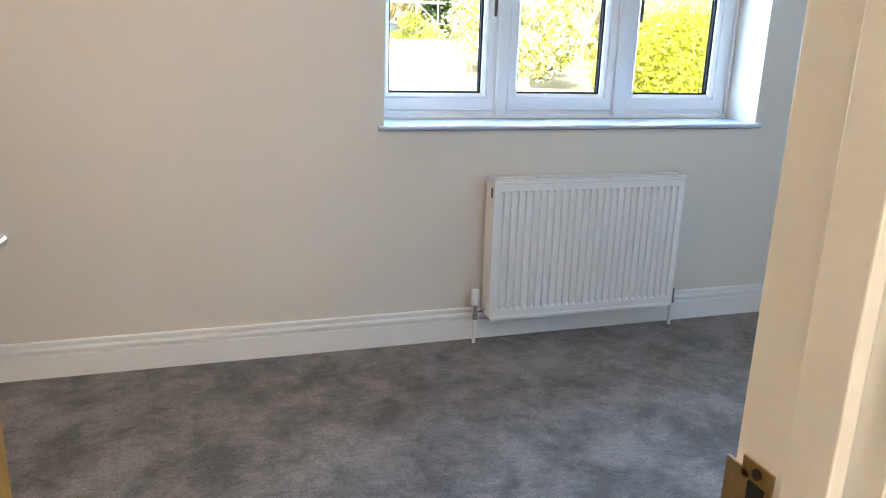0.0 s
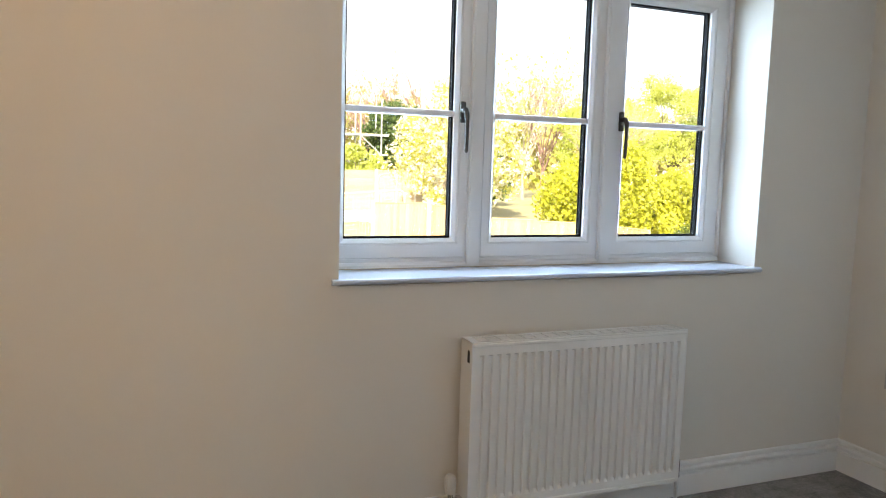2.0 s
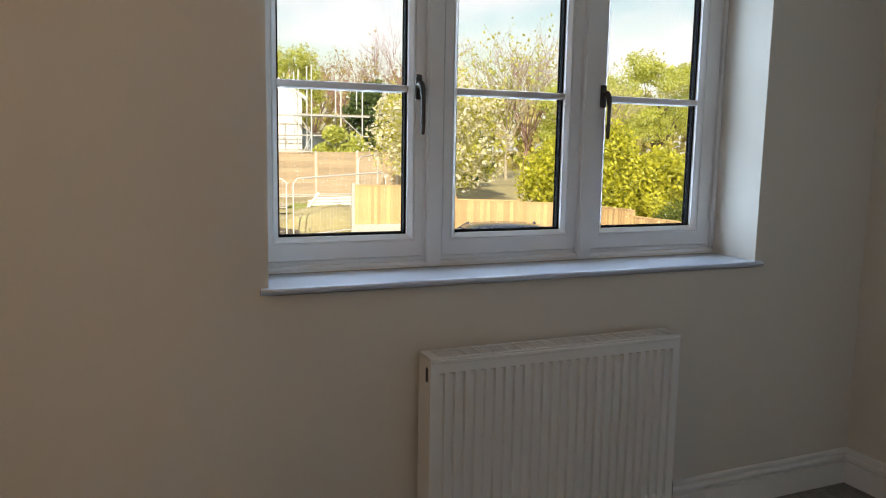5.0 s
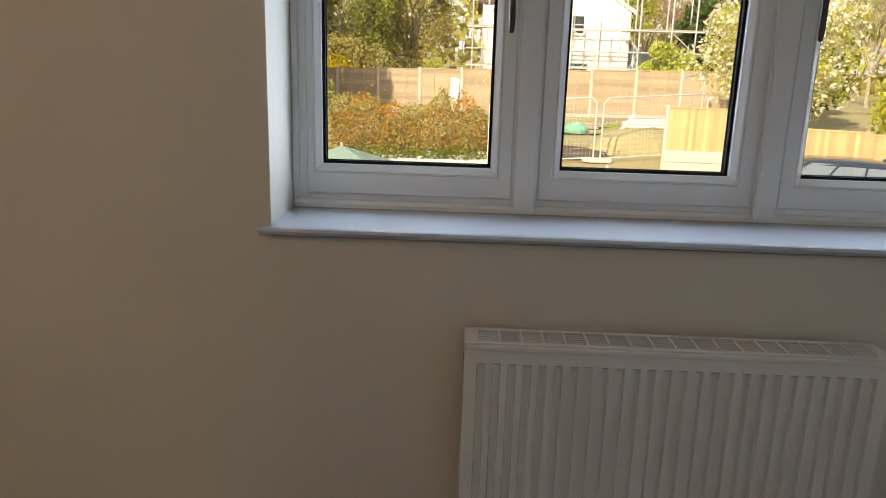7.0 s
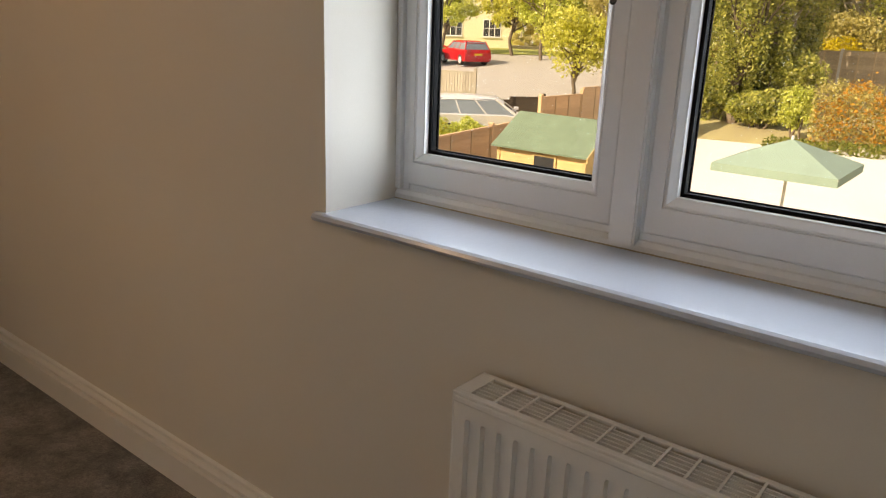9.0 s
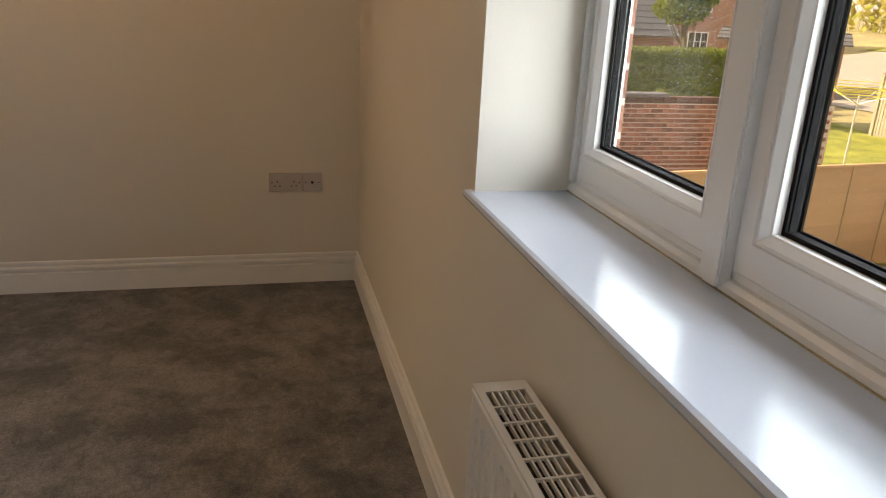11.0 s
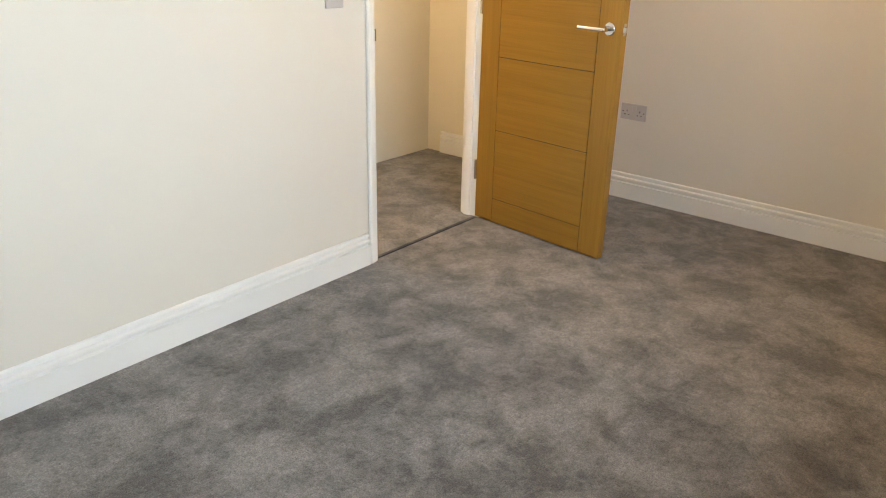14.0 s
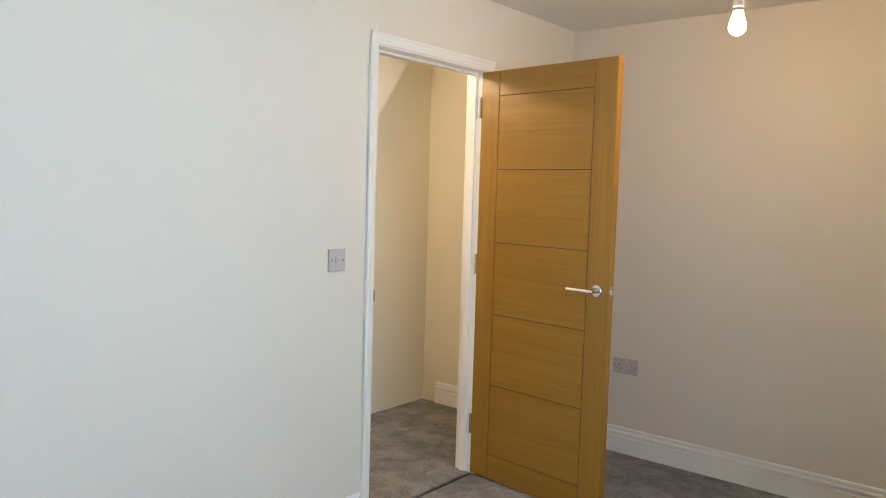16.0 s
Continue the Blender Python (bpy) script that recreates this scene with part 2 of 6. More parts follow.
def prism(bm, outline, axis, a, b):
    """A closed outline of (u, v) pushed from a to b along an axis: x uses (y, z), y uses (x, z), z uses (x, y)."""
    def at(u, v, w):
        return {"x": (w, u, v), "y": (u, w, v), "z": (u, v, w)}[axis]
    p = [bm.verts.new(at(u, v, a)) for u, v in outline]
    q = [bm.verts.new(at(u, v, b)) for u, v in outline]
    k = len(outline)
    for i in range(k):
        bm.faces.new((p[i], p[(i + 1) % k], q[(i + 1) % k], q[i]))
    bm.faces.new(p[::-1])
    bm.faces.new(q)
    bmesh.ops.recalc_face_normals(bm, faces=bm.faces)


def sweep(bm, path, profile, up=Vector((0, 0, 1))):
    """Pushes a closed profile of (side, up) along a level path with mitred corners; side points to the left of the way."""
    rings = []
    pts = [Vector(p) for p in path]
    for i, p in enumerate(pts):
        d0 = (p - pts[i - 1]).normalized() if i else None
        d1 = (pts[i + 1] - p).normalized() if i + 1 < len(pts) else None
        d0, d1 = d0 or d1, d1 or d0
        n0, n1 = up.cross(d0), up.cross(d1)
        side = (n0 + n1).normalized()
        side = side / max(0.2, side.dot(n0))
        rings.append([bm.verts.new(p + side * u + up * v) for u, v in profile])
    k = len(profile)
    for r0, r1 in zip(rings, rings[1:]):
        for i in range(k):
            bm.faces.new((r0[i], r0[(i + 1) % k], r1[(i + 1) % k], r1[i]))
    bm.faces.new(rings[0][::-1])
    bm.faces.new(rings[-1])
    bmesh.ops.recalc_face_normals(bm, faces=bm.faces)


def mesh_of(bm, name, mat, smooth=False):
    me = bpy.data.meshes.new(name)
    if smooth:
        for f in bm.faces:
            f.smooth = True
    bm.to_mesh(me)
    bm.free()
    me.materials.append(mat)
    if smooth:
        me.set_sharp_from_angle(angle=radians(38))
    return me


def part(name, bm, mat, parent=None, label="", smooth=False):
    ob = new(name, mesh_of(bm, name, mat, smooth))
    ob.parent = parent
    if label:
        tagged(ob, label)
    return ob


def thing(name, label, category, group="", kind="", at=(0, 0, 0), turn=0.0):
    ob = new(name)
    ob.empty_display_size = 0.1
    ob.matrix_basis = pose(*at, 0, 0, turn)
    return tagged(ob, label, category, group, kind)


def solid(name, bm, mat, label, category, kind="", group="", smooth=False):
    return tagged(part(name, bm, mat, None, "", smooth), label, category, group, kind)


B = bmesh.new

# ---- the room ----
XW, XE, YN, H = -0.83, 3.37, 2.50, 2.33      # west, east and window walls, ceiling height
DX0, DX1, DTOP, WT = -0.03, 0.769, 2.02, 0.11  # rough door opening and wall thickness
WX0, WX1, WZ0, WZ1, WY = 1.055, 2.805, 0.932, 2.10, 2.815  # window opening, outer wall face
LX0, LX1, LY = -0.85, 1.9, -1.075             # landing

bm = B()
box(bm, XW - 0.3, WX0, YN, WY, -0.1, H + 0.2)
box(bm, WX1, XE + 0.3, YN, WY, -0.1, H + 0.2)
box(bm, WX0, WX1, YN, WY, -0.1, WZ0 - 0.024)
box(bm, WX0, WX1, YN, WY, WZ1, H + 0.2)
solid("wall_north", bm, M_WALL, "warm off-white painted plaster wall round the window", "wall", "structure")
bm = B()
box(bm, XW - 0.3, XW, -WT + 0.002, YN, -0.1, H + 0.2)
solid("wall_west", bm, M_WALL, "warm off-white painted plaster wall with two sockets", "wall", "structure")
bm = B()
box(bm, XE, XE + 0.3, -WT, YN, -0.1, H + 0.2)
solid("wall_east", bm, M_WALL, "warm off-white painted plaster wall", "wall", "structure")
bm = B()
box(bm, XW, DX0, -WT, 0, -0.1, H + 0.2)
box(bm, DX1, XE, -WT, 0, -0.1, H + 0.2)
box(bm, DX0, DX1, -WT, 0, DTOP, H + 0.2)
solid("wall_south", bm, M_WALL, "off-white painted wall with the doorway and light switch", "wall", "structure")
bm = B()
box(bm, XW - 0.3, XE + 0.3, -0.004, WY - 0.02, -0.12, 0.0)
floor = solid("floor", bm, M_CARPET, "grey cut-pile carpet with brushed patches", "carpet", "structure")
bm = B()
box(bm, XW - 0.3, XE + 0.3, -WT, WY, H, H + 0.15)
solid("ceiling", bm, M_CEIL, "white painted flat ceiling", "ceiling", "structure")

# landing beyond the door
bm = B()
box(bm, LX0, LX1 + 0.2, -2.2, -0.026, -0.12, 0.002)
solid("landing_floor", bm, M_CARPET, "grey carpet of the landing", "carpet", "structure")
bm = B()
box(bm, LX0 - 0.1, LX1 + 0.3, LY - 0.1, LY, -0.1, H + 0.2)
solid("landing_wall_south", bm, M_LAND, "cream painted landing wall without skirting", "wall", "structure")
bm = B()
box(bm, LX1, LX1 + 0.1, LY, -WT, -0.1, H + 0.2)
solid("landing_wall_east", bm, M_LAND, "cream painted landing wall", "wall", "structure")
bm = B()
box(bm, LX0 - 0.25, LX0, -2.2, -WT, -0.1, H + 0.2)
solid("landing_wall_west", bm, M_LAND, "cream painted landing wall with skirting", "wall", "structure")
bm = B()
box(bm, LX0 - 0.1, LX1 + 0.2, LY - 0.1, -WT, H, H + 0.12)
prism(bm, [(-0.60, H + 0.001), (-0.30, 1.90), (0.25, 1.30), (0.25, H + 0.001)], "y", LY + 0.002, LY + 0.10)
solid("landing_ceiling", bm, M_CEIL, "white landing ceiling with a sloping stair soffit", "ceiling", "structure")
bm = B()
box(bm, DX0 + 0.03, DX1 - 0.03, -0.046, -0.024, -0.02, -0.008)
solid("threshold_joint", bm, M_SLOT, "dark joint between two carpets at the door", "trim", "structure")

# skirting with a moulded top
SK = [(0.0, 0.0), (0.020, 0.0), (0.020, 0.088), (0.004, 0.0895), (0.004, 0.0995), (0.0165, 0.1015), (0.019, 0.107), (0.018, 0.114), (0.0125, 0.117), (0.0012, 0.118), (0.0012, 0.1285), (0.0105, 0.130), (0.010, 0.138), (0.006, 0.142), (0.0, 0.142)]


def skirting(name, path, label="white painted moulded skirting board"):
    bm = B()
    sweep(bm, path, SK)
    return solid(name, bm, M_TRIM, label, "skirting", "structure")


skirting("baseboard", [(DX1 + 0.028, 0, 0), (XE, 0, 0), (XE, YN, 0), (XW, YN, 0), (XW, 0, 0), (DX0 - 0.03, 0, 0)])
skirting("landing_baseboard", [(LX0, -WT, 0), (LX0, LY + 0.12, 0)], "white moulded skirting board on the landing")

# door lining, stops and architraves
bm = B()
for x0, x1, s in ((DX0, DX0 + 0.03, 1), (DX1 - 0.03, DX1, -1)):
    box(bm, x0, x1, -WT - 0.003, 0.003, 0, DTOP - 0.03, 0.0015)
    xa = x1 if s > 0 else x0 - 0.012
    box(bm, xa, xa + 0.012, -0.088, -0.052, 0, DTOP - 0.042, 0.0015)
box(bm, DX0, DX1, -WT - 0.003, 0.003, DTOP - 0.03, DTOP, 0.0015)
box(bm, DX0 + 0.03, DX1 - 0.03, -0.088, -0.052, DTOP - 0.042, DTOP - 0.0302, 0.0015)
door_frame = solid("door_frame", bm, M_TRIM, "white painted door lining with stops", "door frame", "structure")
ARCH = [(0.0, 0.0), (0.046, 0.0), (0.046, 0.011), (0.041, 0.016), (0.035, 0.016), (0.031, 0.013), (0.020, 0.012), (0.012, 0.009), (0.004, 0.008), (0.0, 0.005)]


def architrave(name, x0, x1, top, y, s):
    bm = B()
    for side in (-1, 1):
        xe = x0 if side < 0 else x1
        prism(bm, [(xe + side * u, y + s * v) for u, v in ARCH], "z", 0, top)
    prism(bm, [(y + s * v, top + u) for u, v in ARCH], "x", x0 - 0.046, x1 + 0.046)
    bmesh.ops.recalc_face_normals(bm, faces=bm.faces)
    return solid(name, bm, M_TRIM, "white moulded architrave round the doorway", "architrave", "structure")


architrave("trim", DX0 + 0.024, DX1 - 0.024, DTOP - 0.024, 0.0035, 1)
architrave("trim_landing", DX0 + 0.024, DX1 - 0.024, DTOP - 0.024, -WT - 0.0035, -1)
strike = thing("strike_plate", "brass-plated strike plate let into the door jamb", "strike plate")
bm = B()
xs = DX1 - 0.0315
box(bm, xs, xs + 0.003, -0.036, -0.006, 0.9870, 1.0020)
box(bm, xs, xs + 0.003, -0.036, -0.006, 0.9400, 0.9550)
box(bm, xs, xs + 0.003, -0.036, -0.030, 0.9550, 0.9870)
box(bm, xs, xs + 0.003, -0.013, 0.010, 0.9470, 0.9920)
part("plate", bm, M_BRASS, strike)
bm = B()
box(bm, xs + 0.0005, xs + 0.002, -0.030, -0.013, 0.9550, 0.9870)
part("latch_hole", bm, M_SLOT, strike, "dark latch hole")
for z in (0.9945, 0.9475):
    bm = B()
    rod(bm, (xs - 0.001, -0.021, z), (xs + 0.002, -0.021, z), 0.0042, seg=12)
    part("screw", bm, M_BRONZE, strike, "slotted screw head")

# ---- the oak door ----
LW, LH, LT = 0.758, 1.978, 0.040
door = thing("door_1", "open oak veneer door with horizontal grooves, ajar into the room", "door", kind="structure", at=(DX0 + 0.036, -0.016, 0.008), turn=90 - 5.8)
# local x runs from the hinges to the free edge, local y is the thickness, towards the west wall
ST = 0.112
GROOVES = [0.122, 0.468, 0.815, 1.163, 1.512, 1.860]
bm = B()
box(bm, 0.004, LW - 0.004, 0.003, LT - 0.003, 0.004, LH - 0.004)
part("core", bm, M_OAKD, door, "dark bottoms of the grooves")
for i, (a, b) in enumerate(((0, ST - 0.0018), (LW - ST + 0.0018, LW))):
    bm = B()
    box(bm, a, b, 0, LT, 0, LH, 0.0015)
    part("stile", bm, M_OAKV, door)
zz = [0.0] + GROOVES + [LH]
for a, b in zip(zz, zz[1:]):
    bm = B()
    box(bm, ST + 0.0018, LW - ST - 0.0018, 0.0003, LT - 0.0003, a + (0.0018 if a else 0), b - (0.0018 if b < LH else 0), 0.0012)
    part("panel", bm, M_OAKH, door)


def lever(side):
    """Lever on a round rose; side -1 is the face towards the room, 1 the face towards the wall."""
    y = 0 if side < 0 else LT
    h = new("handle")
    h.parent = door
    tagged(h, "polished chrome lever handle on a round rose")
    z, x = 0.995, LW - 0.056
    bm = B()
    rod(bm, (x, y, z), (x, y + side * 0.006, z), 0.0265, seg=32)
    rod(bm, (x, y + side * 0.006, z), (x, y + side * 0.009, z), 0.0265, 0.023, seg=32)
    part("rose", bm, M_CHROME, h, smooth=True)
    bm = B()
    rod(bm, (x, y + side * 0.009, z), (x, y + side * 0.05, z), 0.0095, seg=20)
    bmesh.ops.create_uvsphere(bm, u_segments=16, v_segments=10, radius=0.0098, matrix=Matrix.Translation((x, y + side * 0.05, z)))
    rod(bm, (x, y + side * 0.05, z), (x - 0.122, y + side * 0.05, z), 0.0095, seg=20)
    part("lever", bm, M_CHROME, h, smooth=True)


lever(-1)
lever(1)
bm = B()
box(bm, LW - 0.0005, LW + 0.0012, 0.011, LT - 0.011, 0.972, 1.018)
part("latch_plate", bm, M_CHROME, door, "chrome latch plate on the edge")
bm = B()
prism(bm, [(LW, 0.010), (LW + 0.011, 0.014), (LW + 0.011, 0.022), (LW, 0.028)], "z", 0.985, 1.005)
part("latch_bolt", bm, M_CHROME, door)
for z in (0.20, 1.0, 1.76):
    bm = B()
    rod(bm, (-0.004, -0.004, z), (-0.004, -0.004, z + 0.1), 0.0065, seg=12)
    part("hinge", bm, M_CHROME, door, "satin steel butt hinge")

# ---- the window ----
FY0, FY1 = 2.725, 2.80
window = thing("window_1", "white three-light casement window with glazing bars", "window", kind="structure")
bm = B()
FW = 0.034
box(bm, WX0, WX0 + FW, FY0, FY1, WZ0, WZ1, 0.003)
box(bm, WX1 - FW, WX1, FY0, FY1, WZ0, WZ1, 0.003)
box(bm, WX0 + FW, WX1 - FW, FY0, FY1, WZ0, WZ0 + 0.036, 0.003)
box(bm, WX0 + FW, WX1 - FW, FY0, FY1, WZ1 - 0.052, WZ1, 0.003)
part("window_frame", bm, M_UPVC, window, smooth=False)
bm = B()
prism(bm, [(FY0 + 0.002, WZ0 - 0.002), (FY0 - 0.014, WZ0 - 0.002), (FY0 - 0.014, WZ0 + 0.012), (FY0 - 0.008, WZ0 + 0.020), (FY0 + 0.002, WZ0 + 0.022)], "x", WX0 + 0.003, WX1 - 0.003)
part("bottom_bead", bm, M_UPVC, window)
bm = B()
for x0, x1 in ((WX0 + 0.001, WX0 + 0.016), (WX1 - 0.016, WX1 - 0.001)):
    box(bm, x0, x1, FY0 - 0.014, FY0 + 0.002, WZ0 + 0.0225, WZ1 - 0.002, 0.003)
part("side_bead", bm, M_UPVC, window)
LIGHTS = [(1.125, 1.540), (1.708, 2.118), (2.290, 2.700)]
GZ0, GZ1, BARZ = 1.040, 1.985, 1.503
for xm in (1.624, 2.204):
    bm = B()
    box(bm, xm - 0.032, xm + 0.032, FY0 - 0.004, FY1, WZ0 + 0.036, WZ1 - 0.052)
    part("mullion", bm, M_UPVC, window)
    bm = B()
    foot = [(xm + u * 0.026 + 0.012 * u * (math.cos(a) - 1), WZ0 + 0.006 + 0.012 * (1 - math.sin(a))) for u, steps in ((-1, (0, 1, 2, 3)), (1, (3, 2, 1, 0))) for a in [radians(30 * q) for q in steps]]
    prism(bm, foot + [(xm + 0.026, WZ1 - 0.004), (xm - 0.026, WZ1 - 0.004)], "y", FY0 - 0.026, FY0 - 0.004)
    bmesh.ops.bevel(bm, geom=[e for e in bm.edges if all(v.co.y < FY0 - 0.02 for v in e.verts)], offset=0.004, segments=2, affect="EDGES")
    part("cover_strip", bm, M_UPVC, window, smooth=True)
for i, (a, b) in enumerate(LIGHTS):
    sash = new("sash")
    sash.parent = window
    lo = [WX0 + FW + 0.0005, 1.624 + 0.0325, 2.204 + 0.0325][i]
    hi = [1.624 - 0.0325, 2.204 - 0.0325, WX1 - FW - 0.0005][i]
    z0, z1 = WZ0 + 0.0365, WZ1 - 0.0525
    y0, y1 = FY0 - 0.008, FY1 - 0.012
    # profile from the outer edge to the glass: (0 outer or 1 inner, offset towards the other, depth)
    prof = [(0, 0.0, y1), (0, 0.0, y0 + 0.003), (0, 0.003, y0), (1, 0.021, y0), (1, 0.0195, y0 + 0.003), (1, 0.0180, y0 + 0.003), (1, 0.0165, y0), (1, 0.013, y0 + 0.001), (1, 0.003, y0 + 0.011), (1, 0.0, y0 + 0.013), (1, 0.0, 2.7725), (1, 0.02, y1)]
    bm = B()
    rings = []
    for ox, ix, sx, oz, iz, sz in ((lo, a, 1, z0, GZ0, 1), (hi, b, -1, z0, GZ0, 1), (hi, b, -1, z1, GZ1, -1), (lo, a, 1, z1, GZ1, -1)):
        rings.append([bm.verts.new(((ix - sx * d if e else ox + sx * d), yy, (iz - sz * d if e else oz + sz * d))) for e, d, yy in prof])
    for r0, r1 in zip(rings, rings[1:] + rings[:1]):
        for k in range(len(prof)):
            k2 = (k + 1) % len(prof)
            bm.faces.new((r0[k], r0[k2], r1[k2], r1[k]))
    bmesh.ops.recalc_face_normals(bm, faces=bm.faces)
    part("sash_frame", bm, M_UPVC, sash)
    bm = B()
    for yy0, yy1 in ((2.728, 2.744), (2.772, 2.790)):
        box(bm, a, b, yy0, yy1, BARZ - 0.011, BARZ + 0.011, 0.004)
    part("glazing_bar", bm, M_UPVC, sash)
    for k, (p0, p1) in enumerate(((GZ0, BARZ), (BARZ, GZ1))):
        bm = B()
        g = 0.007
        q0 = p0 if k == 0 else p0 + 0.004
        for yy0, yy1 in ((2.744, 2.7475), (2.7685, 2.772)):
            box(bm, a, a + g, yy0, yy1, p0, p1)
            box(bm, b - g, b, yy0, yy1, p0, p1)
            if k == 0:
                box(bm, a + g, b - g, yy0, yy1, p0, p0 + g)
            else:
                box(bm, a + g, b - g, yy0, yy1, p1 - g, p1)
        part("gasket", bm, M_GASKET, sash, "black rubber glazing gasket")
        bm = B()
        box(bm, a + 0.001, b - 0.001, 2.7475, 2.7515, p0 + 0.001, p1 - 0.001)
        box(bm, a + 0.001, b - 0.001, 2.7645, 2.7685, p0 + 0.001, p1 - 0.001)
        pane = part("pane", bm, M_GLASS, sash, "clear double glazing")
        pane.visible_shadow = False
    bm = B()
    for x0, x1, q0, q1 in ((a, a + 0.005, GZ0, GZ1), (b - 0.005, b, GZ0, GZ1), (a + 0.005, b - 0.005, GZ0, GZ0 + 0.005), (a + 0.005, b - 0.005, GZ1 - 0.005, GZ1)):
        box(bm, x0, x1, 2.752, 2.764, q0, q1)
    part("spacer", bm, M_SPACER, sash, "black spacer bar between the panes")


def window_handle(x, lean):
    h = new("window_handle")
    h.parent = window
    tagged(h, "dark metal locking lever handle, closed")
    y = FY0 - 0.009
    bm = B()
    box(bm, x - 0.011, x + 0.011, y - 0.012, y, 1.470, 1.548, 0.005)
    part("base", bm, M_BRONZE, h, smooth=True)
    bm = B()
    rod(bm, (x, y - 0.010, 1.515), (x, y - 0.034, 1.515), 0.0105, seg=16)
    pts = [(0.0, -0.030, 1.520), (0.002, -0.039, 1.500), (0.004, -0.040, 1.468), (0.006, -0.036, 1.430), (0.007, -0.033, 1.395), (0.006, -0.034, 1.366)]
    rad = [0.0095, 0.0100, 0.0074, 0.0066, 0.0072, 0.0064]
    for (p, q), (r0, r1) in zip(zip(pts, pts[1:]), zip(rad, rad[1:])):
        rod(bm, (x + lean * p[0], y + p[1], p[2]), (x + lean * q[0], y + q[1], q[2]), r0, r1, seg=12)
        bmesh.ops.create_uvsphere(bm, u_segments=10, v_segments=8, radius=r1, matrix=Matrix.Translation((x + lean * q[0], y + q[1], q[2])))
    part("lever", bm, M_BRONZE, h, smooth=True)


window_handle(1.566, 1)
window_handle(2.262, 1)
vent = thing("trickle_vent", "white slotted trickle vent on the window head", "vent")
bm = B()
box(bm, 2.325, 2.672, FY0 - 0.012, FY0 + 0.001, 2.054, 2.082, 0.004)
part("cover", bm, M_UPVC, vent)
bm = B()
box(bm, 2.345, 2.652, FY0 - 0.0128, FY0 - 0.011, 2.060, 2.063)
box(bm, 2.345, 2.652, FY0 - 0.0128, FY0 - 0.011, 2.073, 2.076)
part("slot", bm, M_GASKET, vent)

M_CAULK = material("aged_sealant", (0.42, 0.34, 0.24, 1), 0.7, tone=0.2, scale=9, fine=80)
bm = B()
box(bm, WX0 + 0.004, WX1 - 0.004, FY0 - 0.0165, FY0 - 0.0135, WZ0 - 0.001, WZ0 + 0.0022)
solid("sealant_line", bm, M_CAULK, "thin yellowed sealant line under the window frame", "trim", "structure")

# window board with a rounded nose
bm = B()
zt = WZ0
prism(bm, [(FY0 + 0.01, zt), (2.490, zt), (2.483, zt - 0.003), (2.479, zt - 0.0095), (2.483, zt - 0.0168), (2.490, zt - 0.0195), (YN, zt - 0.0195), (FY0 + 0.01, zt - 0.0195)], "x", WX0, WX1)
for x0, x1 in ((WX0 - 0.024, WX0), (WX1, WX1 + 0.024)):
    prism(bm, [(YN - 0.0005, zt), (2.490, zt), (2.483, zt - 0.003), (2.479, zt - 0.0095), (2.483, zt - 0.0168), (2.490, zt - 0.0195), (YN - 0.0005, zt - 0.0195)], "x", x0, x1)
solid("window_board", bm, M_SILL, "glossy white window board with a rounded nose, tinted skylight blue", "window sill", "structure")

# ---- radiator ----
RX0, RX1, RY0, RY1, RZ0, RZ1 = 1.490, 2.390, 2.386, 2.480, 0.115, 0.720
rad = thing("radiator", "white double panel radiator with ribbed front under the window", "radiator")


def ribbed(y, s):
    """Pressed sheet with upright flutes; s is the side that it faces."""
    bm = B()
    n = 26
    w = (RX1 - RX0 - 0.008)
    xs = [RX0 + 0.004]
    prof = [0.0]
    pitch = (w - 0.036) / n
    for k in range(n):
        x = RX0 + 0.022 + pitch * k
        for f, d in ((0.18, 0.0), (0.24, 1.0), (0.70, 1.0), (0.76, 0.0)):
            xs.append(x + pitch * f)
            prof.append(d)
    xs.append(RX1 - 0.004)
    prof.append(0.0)
    rows = [(RZ0 + 0.012, 0), (RZ0 + 0.042, 0), (RZ0 + 0.052, 1), (RZ1 - 0.053, 1), (RZ1 - 0.046, 0), (RZ1 - 0.014, 0)]
    grid = [[bm.verts.new((x, y - s * 0.012 * d * (k), z)) for x, d in zip(xs, prof)] for z, k in rows]
    for r0, r1 in zip(grid, grid[1:]):
        for i in range(len(xs) - 1):
            bm.faces.new((r0[i], r0[i + 1], r1[i + 1], r1[i]))
    bmesh.ops.recalc_face_normals(bm, faces=bm.faces)
    return bm


part("front_panel", ribbed(RY0 + 0.001, -1), M_RAD, rad, "ribbed white front panel")
part("back_panel", ribbed(RY1 - 0.012, -1), M_RAD, rad)
for z0, z1 in ((RZ1 - 0.018, RZ1 - 0.006), (RZ0, RZ0 + 0.016)):
    bm = B()
    box(bm, RX0 + 0.004, RX1 - 0.004, RY0 - 0.003, RY0 + 0.012, z0, z1, 0.003)
    part("seam", bm, M_RAD, rad)
for x0, x1 in ((RX0, RX0 + 0.004), (RX1 - 0.004, RX1)):
    bm = B()
    box(bm, x0, x1, RY0, RY1, RZ0 + 0.012, RZ1, 0.0012)
    part("side_cover", bm, M_RAD, rad)
bm = B()
box(bm, RX0 - 0.0008, RX0 + 0.001, RY0 + 0.018, RY0 + 0.036, RZ1 - 0.075, RZ1 - 0.040)
rod(bm, (RX0 - 0.0008, RY0 + 0.027, RZ1 - 0.040), (RX0 + 0.001, RY0 + 0.027, RZ1 - 0.040), 0.009, seg=16)
part("vent_slot", bm, M_SLOT, rad, "dark vent opening in the side")
# plain block in place of the convector, painted dark as the shade between panels
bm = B()
